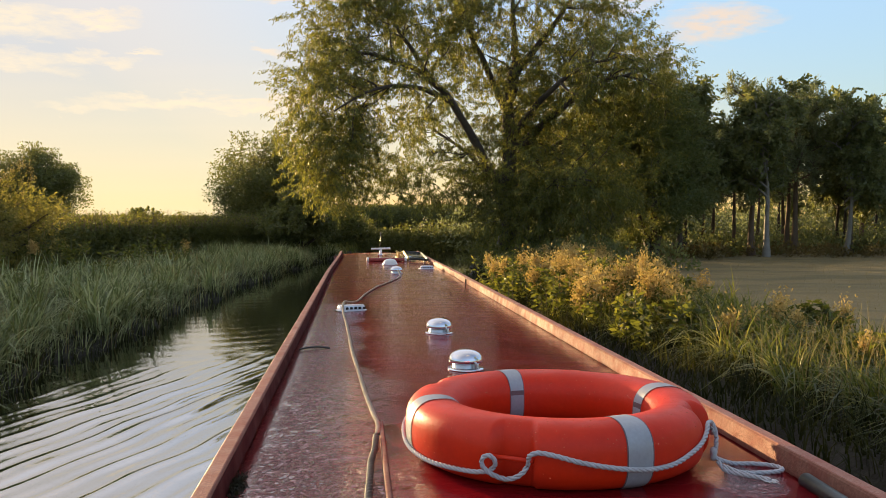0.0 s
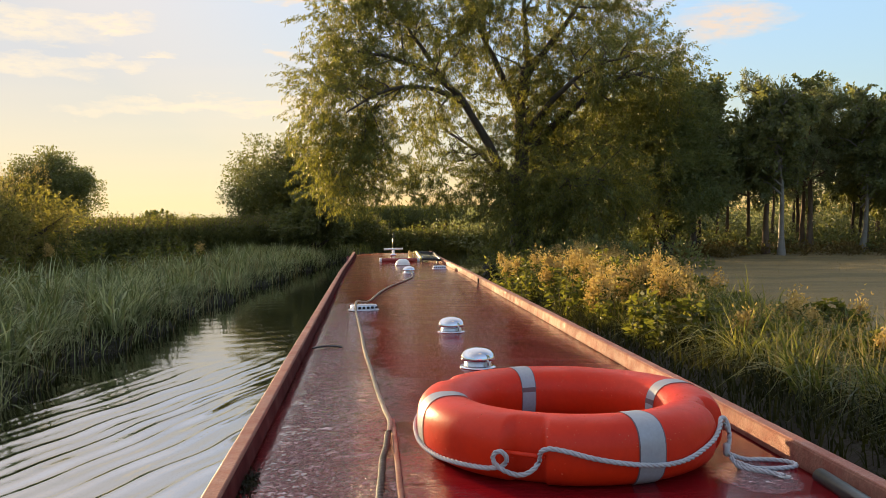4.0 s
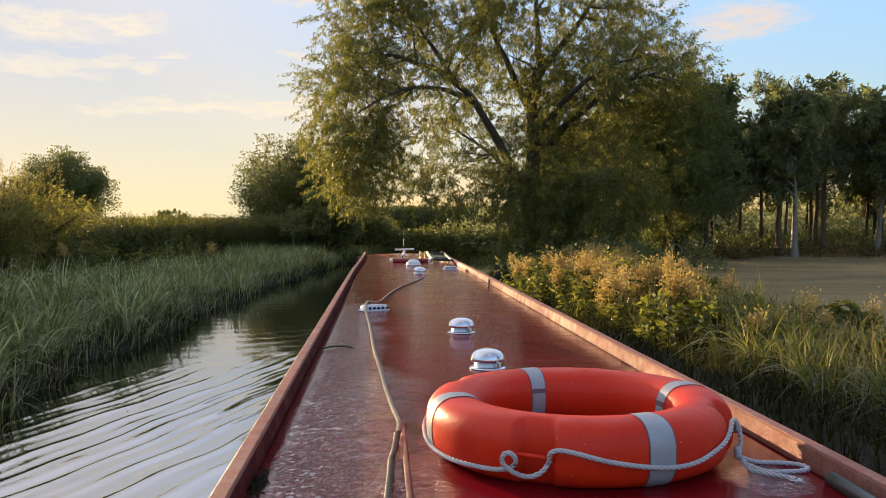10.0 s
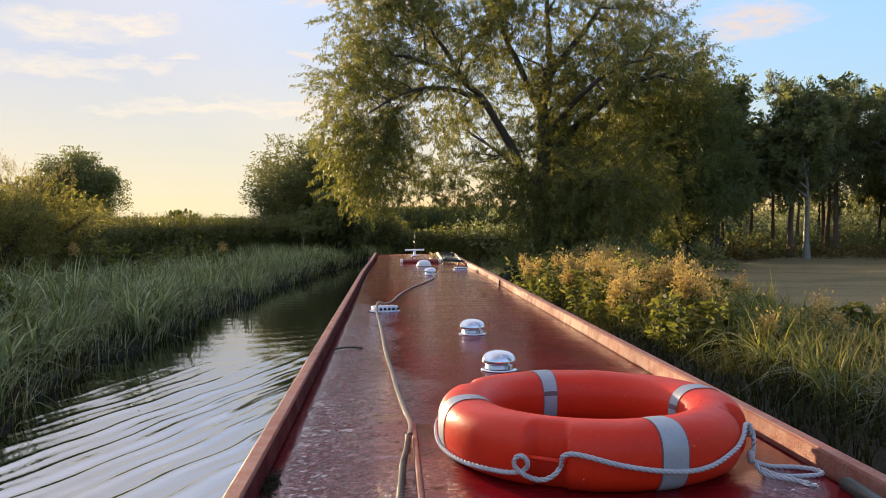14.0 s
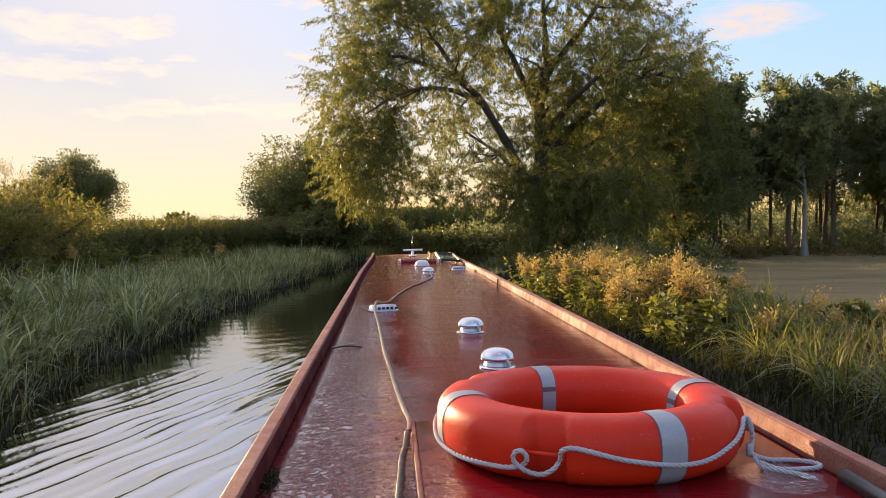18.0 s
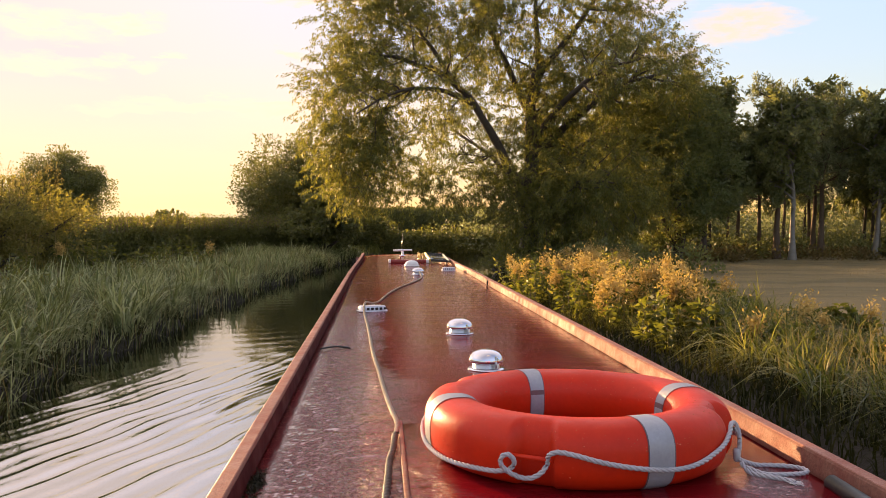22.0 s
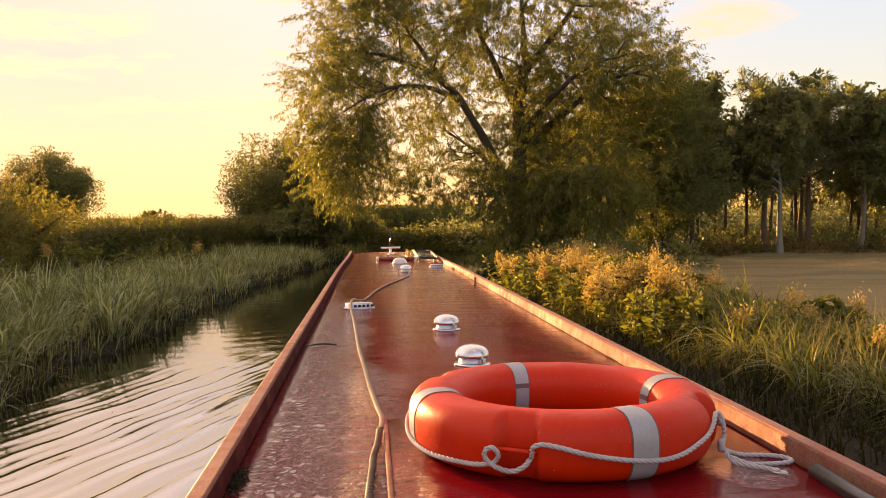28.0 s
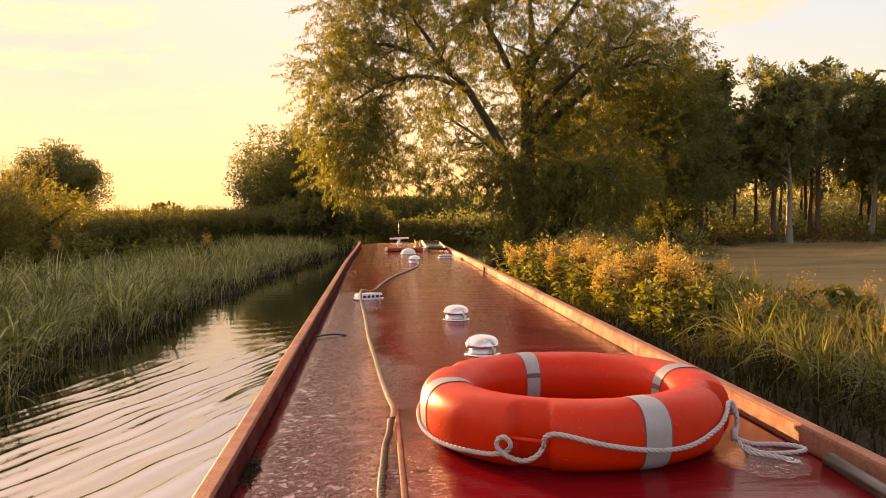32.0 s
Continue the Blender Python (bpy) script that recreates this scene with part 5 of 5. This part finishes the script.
def hedge(name, line, width, height, n, leaves, leaf, label, seed, wisps=0):
    """A clipped hedge along a line: leaves through its body, thicker at the faces, an uneven top."""
    global rng
    keep = rng
    rng = np.random.default_rng(seed)
    pts = smooth_path(line, 400)
    t = rng.uniform(0, 399, n)
    i = np.minimum(t.astype(int), 398)
    c = pts[i] + (pts[i + 1] - pts[i]) * (t - i)[:, None]
    tang = unit(pts[i + 1] - pts[i])
    nrm = np.stack([-tang[:, 1], tang[:, 0]], 1)
    u = np.sign(rng.uniform(-1, 1, n)) * rng.uniform(0, 1, n) ** 0.45
    s = t / 399 * len(line) * 9
    top = height * (1 + 0.07 * ripple(s, s * 0.3, seed) + 0.05 * ripple(s * 4, s, seed + 1))
    h = rng.uniform(0, 1, n) ** 0.75
    bulge = (0.75 + 0.25 * np.sin(h * 2.6)) * (1 + 0.16 * ripple(s * 3, h * 5, seed + 2))
    xy = c[:, :2] + nrm * (u * bulge * width / 2)[:, None]
    z = ground_z(xy[:, 0], xy[:, 1]) + h * top
    base = np.stack([xy[:, 0], xy[:, 1], z], 1)
    way = rng.normal(size=(n, 3)) + np.concatenate([nrm * u[:, None], (h * 0.8)[:, None]], 1)
    ob = tagged(new(name), label, "hedge", kind="stuff")
    quads("foliage", leaf_quads(base, way, leaf[0] * rng.uniform(0.6, 1.4, n), leaf[1] * rng.uniform(0.7, 1.3, n)), n, leaves, ob)
    m = n // 3
    k = rng.integers(0, n, m)
    inner = np.concatenate([c[k, :2] + nrm[k] * (rng.uniform(-0.55, 0.55, m) * width / 2)[:, None], np.zeros((m, 1))], 1)
    inner[:, 2] = ground_z(inner[:, 0], inner[:, 1]) + rng.uniform(0, 0.86, m) * top[k]
    quads("inner_foliage", leaf_quads(inner, rng.normal(size=(m, 3)), leaf[0] * 1.7, leaf[1] * 2.0), m, leaves, ob)
    if wisps:
        k = rng.integers(0, n, wisps)
        b = base[k] * np.array([1, 1, 0]) + np.stack([np.zeros(wisps), np.zeros(wisps), ground_z(base[k, 0], base[k, 1]) + top[k] * 0.93], 1)
        hgt = rng.uniform(0.15, 0.75, wisps)
        paths = [(np.array([q, q + [rng.normal() * 0.04, rng.normal() * 0.04, x * 0.6], q + [rng.normal() * 0.1, rng.normal() * 0.1, x]]), np.array([0.012, 0.009, 0.004])) for q, x in zip(b, hgt)]
        v, f = tubes(paths, 3)
        tagged(sheet("shootwork", v, f, TWIG, ob), kind="stuff")
        bb = np.repeat(b, 9, 0) + np.stack([rng.normal(0, 0.05, wisps * 9), rng.normal(0, 0.05, wisps * 9), np.repeat(hgt, 9) * rng.uniform(0.2, 1.0, wisps * 9)], 1)
        quads("shoot_leaves", leaf_quads(bb, rng.normal(size=bb.shape), leaf[0] * 0.8, leaf[1] * 0.8), len(bb), L_WEED, ob)
    rng = keep
    return ob


hedge("field_hedge", [(-12.4, -14), (-12.3, 6), (-12.1, 17), (-11.5, 26), (-9.6, 34), (-7.4, 40.5), (-4.6, 46)], 1.7, 1.46, 110000, L_BUSH, (0.10, 0.065), "long dark clipped hedge behind the reeds", 21, 2200)
hedge("bend_hedge", [(-4.8, 47), (-0.4, 53), (4.8, 57), (12.0, 60)], 2.2, 2.1, 26000, L_BUSH, (0.16, 0.10), "dark hedge at the canal bend", 22, 160)
hedge("far_treeline", [(-9, 150), (-2, 142), (6, 132), (16, 128), (30, 140), (70, 150)], 16, 3.8, 56000, L_FAR, (0.34, 0.24), "distant line of trees beyond the fields", 23)
hedge("far_treeline", [(-220, 240), (-150, 280), (-70, 320), (20, 330), (120, 300), (240, 260)], 20, 2.6, 40000, L_FAR, (0.6, 0.45), "distant line of trees beyond the fields", 24)

# tall sunlit grass behind the field hedge
n = 15000
y = rng.uniform(2, 62, n)
p = np.stack([-13.6 + 0.0042 * np.maximum(y - 14, 0) ** 2 - rng.uniform(0, 4.0, n), y], 1)
blades("meadow_grass", p, heights(p, 1.65, 2.45, 9.0), 0.022, 0.35, L_DRY, "tall sunlit grass behind the hedge", "grass", levels=3)

# green grass bank where the canal bends
n = 9000
p = np.stack([rng.uniform(-3, 12, n), rng.uniform(46, 55, n)], 1)
blades("bend_grass", p, rng.uniform(0.3, 0.9, n), 0.03, 0.6, L_SEDGE, "rough green grass at the canal bend", "grass", levels=3)


# ---- golden weeds on the right bank ----
def weed(at, height, spread, label, seed, gold=0.5, leaves=L_WEED, n=1500):
    """A clump of tall weeds: stems, leaves and fluffy seed heads."""
    global rng
    keep = rng
    rng = np.random.default_rng(seed)
    z = float(ground_z(at[0], at[1]))
    ob = thing("weed_clump", label, "weeds", "weeds of the bank", at=(at[0], at[1], z - 0.03))
    stems = 26
    paths, tips, bases, ways = [], [], [], []
    for k in range(stems):
        a, d = rng.uniform(0, 6.28), spread * math.sqrt(rng.uniform())
        b = np.array([d * math.cos(a), d * math.sin(a), 0.0])
        h = height * rng.uniform(0.6, 1.08) * (1 - 0.25 * d / spread)
        tip = b + np.array([math.cos(a) * 0.25 * d + rng.normal() * 0.08, math.sin(a) * 0.25 * d + rng.normal() * 0.08, h])
        line = smooth_path([b, b * 0.6 + tip * 0.4 + rng.normal(size=3) * 0.03, tip], 7)
        paths.append((line, np.linspace(0.009, 0.003, 7)))
        tips.append(tip)
        m = n // stems
        t = rng.uniform(0.15, 0.95, m)
        bases.append(b + (tip - b) * t[:, None] + rng.normal(size=(m, 3)) * 0.03)
        ways.append(unit(rng.normal(size=(m, 3)) * np.array([1, 1, 0.5])))
    for q in paths:
        v, f = tubes([q], 4)
        sheet("stem", v, f, TWIG, ob)
    b, w = np.concatenate(bases), np.concatenate(ways)
    quads("foliage", leaf_quads(b, w, 0.13 * rng.uniform(0.6, 1.4, len(b)), 0.058 * rng.uniform(0.7, 1.3, len(b))), len(b), leaves, ob)
    tips = np.array(tips)[: max(1, int(stems * gold))]
    m = 330
    for tip in tips:
        q = tip + rng.normal(size=(m, 3)) * np.array([0.075, 0.075, 0.12]) * rng.uniform(0.6, 1.3)
        quads("seed_head", leaf_quads(q, rng.normal(size=q.shape) + np.array([0, 0, 0.6]), 0.062, 0.027), m, L_SEED, ob)["kind"] = "stuff"
    rng = keep
    return ob


spots = [(4.3, 16.2, 1.30, 0.75), (3.7, 18.0, 1.35, 0.7), (4.9, 18.6, 1.40, 0.8), (5.4, 16.4, 1.15, 0.7), (4.1, 14.2, 1.05, 0.6), (5.0, 13.2, 0.95, 0.6), (3.5, 20.6, 1.35, 0.8), (4.7, 21.4, 1.5, 0.9),
         (5.9, 20.0, 1.35, 0.8), (3.9, 24.0, 1.5, 0.9), (5.4, 24.6, 1.5, 0.9), (6.6, 23.0, 1.3, 0.8), (5.8, 11.6, 0.85, 0.5), (6.3, 14.2, 0.95, 0.6), (4.6, 27.5, 1.6, 1.0), (6.4, 28.0, 1.5, 1.0), (5.2, 9.4, 0.75, 0.5), (5.6, 7.2, 0.85, 0.5), (-6.4, -2.6, 1.7, 1.0), (-7.6, -4.2, 1.9, 1.1), (-7.4, 16.4, 1.25, 0.9), (-8.4, 21.0, 1.4, 1.0), (-7.9, 26.5, 1.5, 1.0), (-6.2, 12.6, 1.05, 0.7), (-8.6, 18.6, 1.4, 0.9), (-7.0, 31.0, 1.5, 1.0)]
for k, (x, y, h, s) in enumerate(spots):
    g = (0.5, 0.35, 0.0, 0.15, 0.0)[k % 5] if y > 15 else (0.0, 0.12)[k % 2]
    h = h * (0.60 if x > 4.95 else 0.85)
    g = min(g, 0.05) if x < 0 else g
    weed((x + 0.25, y - 2.4), h, s, "tall weeds with golden seed heads on the bank" if g > 0.3 else "leafy green weeds on the bank", 40 + k, g, L_WEED, 1500 if y < 22 else 1000)

# ---- the wood beyond the field ----


def pine(name, at, h, seed):
    r = np.random.default_rng(seed)
    lean = r.normal(size=2) * 0.25
    top = (lean[0], lean[1], h * 0.97)
    limbs = [([(0, 0, 0), (lean[0] * 0.3, lean[1] * 0.3, h * 0.4), top], 0.17, 0.05)]
    for k in range(12):
        t = 0.45 + 0.5 * k / 11
        a = r.uniform(0, 6.28)
        ln = (2.4 - 1.5 * (t - 0.45) / 0.55) * r.uniform(0.6, 1.1)
        s = np.array(top) * t
        limbs.append(([tuple(s), tuple(s + [math.cos(a) * ln * 0.5, math.sin(a) * ln * 0.5, 0.12 * ln]), tuple(s + [math.cos(a) * ln, math.sin(a) * ln, 0.35 * ln])], 0.055, 0.02))
    return make_tree(name, at, limbs, "dark scots pine at the edge of the wood", "tree", PINEBARK, L_PINE, second=(5, 1.0), third=(8, 0.55), sag2=-0.03, sag3=-0.05, per=30, leaf=(0.20, 0.045), hang=-0.2, group="trees of the wood", first_at=0.35, seed=seed)


def birch(name, at, h, seed, bark, label):
    r = np.random.default_rng(seed)
    limbs = [([(0, 0, 0), (r.normal() * 0.15, r.normal() * 0.15, h * 0.45), (r.normal() * 0.4, r.normal() * 0.4, h * 0.95)], 0.15, 0.03)]
    for k in range(12):
        t = 0.32 + 0.6 * k / 11
        a = r.uniform(0, 6.28)
        ln = (2.3 - 1.4 * t) * r.uniform(0.7, 1.2)
        s = np.array([0, 0, h * t])
        limbs.append(([tuple(s), tuple(s + [math.cos(a) * ln * 0.5, math.sin(a) * ln * 0.5, 0.45 * ln]), tuple(s + [math.cos(a) * ln, math.sin(a) * ln, 0.65 * ln])], 0.05, 0.015))
    return make_tree(name, at, limbs, label, "tree", bark, L_BIRCH, second=(6, 1.4), third=(8, 0.7), sag2=0.02, sag3=0.08, per=26, leaf=(0.19, 0.11), hang=0.3, group="trees of the wood", first_at=0.3, seed=seed)


protos = [pine("pine_tree", (19.2, 39.8), 8.4, 61), pine("pine_tree", (22.2, 41.2), 8.7, 62), birch("birch_tree", (18.9, 37.6), 7.6, 63, BIRCH, "slender birch with a pale trunk"), birch("oak_tree", (15.2, 38.8), 8.2, 64, BARK, "slender leafy tree at the wood's edge")]
trees = random.Random(11)
row = [(13.4, 42), (16.8, 44), (14.6, 46.5), (17.9, 47.5), (21.0, 47.5), (24.2, 42.2), (26.2, 45), (28.4, 42.5), (30.5, 46), (33, 43.5), (25.2, 50), (29, 51), (12.4, 49), (19.2, 51.5), (15.6, 53), (22.6, 54), (35, 49), (36.5, 44), (39.5, 46), (41, 41), (44, 44), (33, 55), (27, 57), (11.0, 55), (18, 58), (47, 40), (50, 36), (52, 42),
       (12.0, 44.5), (14.0, 50), (20.5, 56), (24.5, 60), (30, 60), (16.5, 61), (36, 58), (38.5, 53), (42.5, 50), (46.5, 47), (31.5, 49), (27.4, 47.5), (23.4, 46.5), (34.8, 46.2), (10.2, 50), (11.8, 60)]
for k, (x, y) in enumerate(row):
    src = protos[trees.choice((0, 1, 1, 3, 3)) if k != 5 else 2]
    s = trees.uniform(0.78, 0.98)
    x, y = x - 0.4, y - 2.8
    c = copy_thing(src, pose(x, y, float(ground_z(x, y)) - 0.1, 0, 0, trees.uniform(0, 360)))
    c.scale = (s, s, s)


def scatter_bushes(name, centres, size, n, leaves, leaf, label, category, seed):
    """Undergrowth: low mounds of leaves."""
    global rng
    keep = rng
    rng = np.random.default_rng(seed)
    c = np.asarray(centres)
    k = rng.integers(0, len(c), n)
    sz = (size * (0.6 + 0.8 * rng.uniform(size=len(c))))[k]
    d = unit(rng.normal(size=(n, 3)))
    d[:, 2] = np.abs(d[:, 2])
    r = rng.uniform(0.3, 1.0, n) ** 0.5
    base = np.stack([c[k, 0], c[k, 1], ground_z(c[k, 0], c[k, 1])], 1) + d * (r * sz)[:, None] * np.array([1.2, 1.2, 0.95])
    ob = quads(name, leaf_quads(base, d + rng.normal(size=(n, 3)) * 0.8, leaf[0] * rng.uniform(0.6, 1.4, n), leaf[1] * rng.uniform(0.7, 1.3, n)), n, leaves)
    rng = keep
    return tagged(ob, label, category, kind="stuff")


u = np.random.default_rng(77)
scatter_bushes("bracken", np.stack([u.uniform(11, 50, 120), u.uniform(36.8, 44, 120)], 1), 0.55, 20000, L_BRACKEN, (0.18, 0.07), "brown bracken at the foot of the wood", "bracken", 78)
scatter_bushes("undergrowth", np.stack([u.uniform(10, 55, 110), u.uniform(40, 57, 110)], 1), 1.3, 34000, L_BIRCH, (0.18, 0.10), "leafy undergrowth among the trees", "bushes", 79)
scatter_bushes("wood_interior", np.stack([u.uniform(8, 60, 90), u.uniform(55, 69, 90)], 1), 3.6, 80000, L_PINE, (0.24, 0.12), "dark dense trees deep in the wood", "wood", 80)
scatter_bushes("bank_brambles", np.stack([u.uniform(5.2, 10.5, 46), u.uniform(27.5, 39, 46)], 1), 0.9, 22000, L_BUSH, (0.14, 0.09), "brambles and low bushes under the willow", "bushes", 81)

# ---- the maple beside the stern ----
ml = [([(0, 0, 0), (0.05, 0, 1.4), (0.0, 0.1, 3.0), (0.1, 0, 5.2), (0.1, 0.1, 7.6)], 0.15, 0.03)]
mr = np.random.default_rng(31)
for k in range(14):
    t = 0.18 + 0.7 * k / 13
    a = k * 2.4
    ln = (2.9 - 1.9 * t) * mr.uniform(0.8, 1.15)
    s = np.array([0.05, 0.05, 7.6 * t])
    ml.append(([tuple(s), tuple(s + [math.cos(a) * ln * 0.5, math.sin(a) * ln * 0.5, 0.35 * ln]), tuple(s + [math.cos(a) * ln, math.sin(a) * ln, 0.45 * ln])], 0.06, 0.015))
make_tree("maple_tree", (7.6, 1.0), ml, "young field maple with broad green leaves", "tree", BARK, L_MAPLE, second=(6, 1.2), third=(6, 0.6), sag2=0.02, sag3=0.1, per=14, leaf=(0.11, 0.09), hang=0.4, first_at=0.25, seed=33)
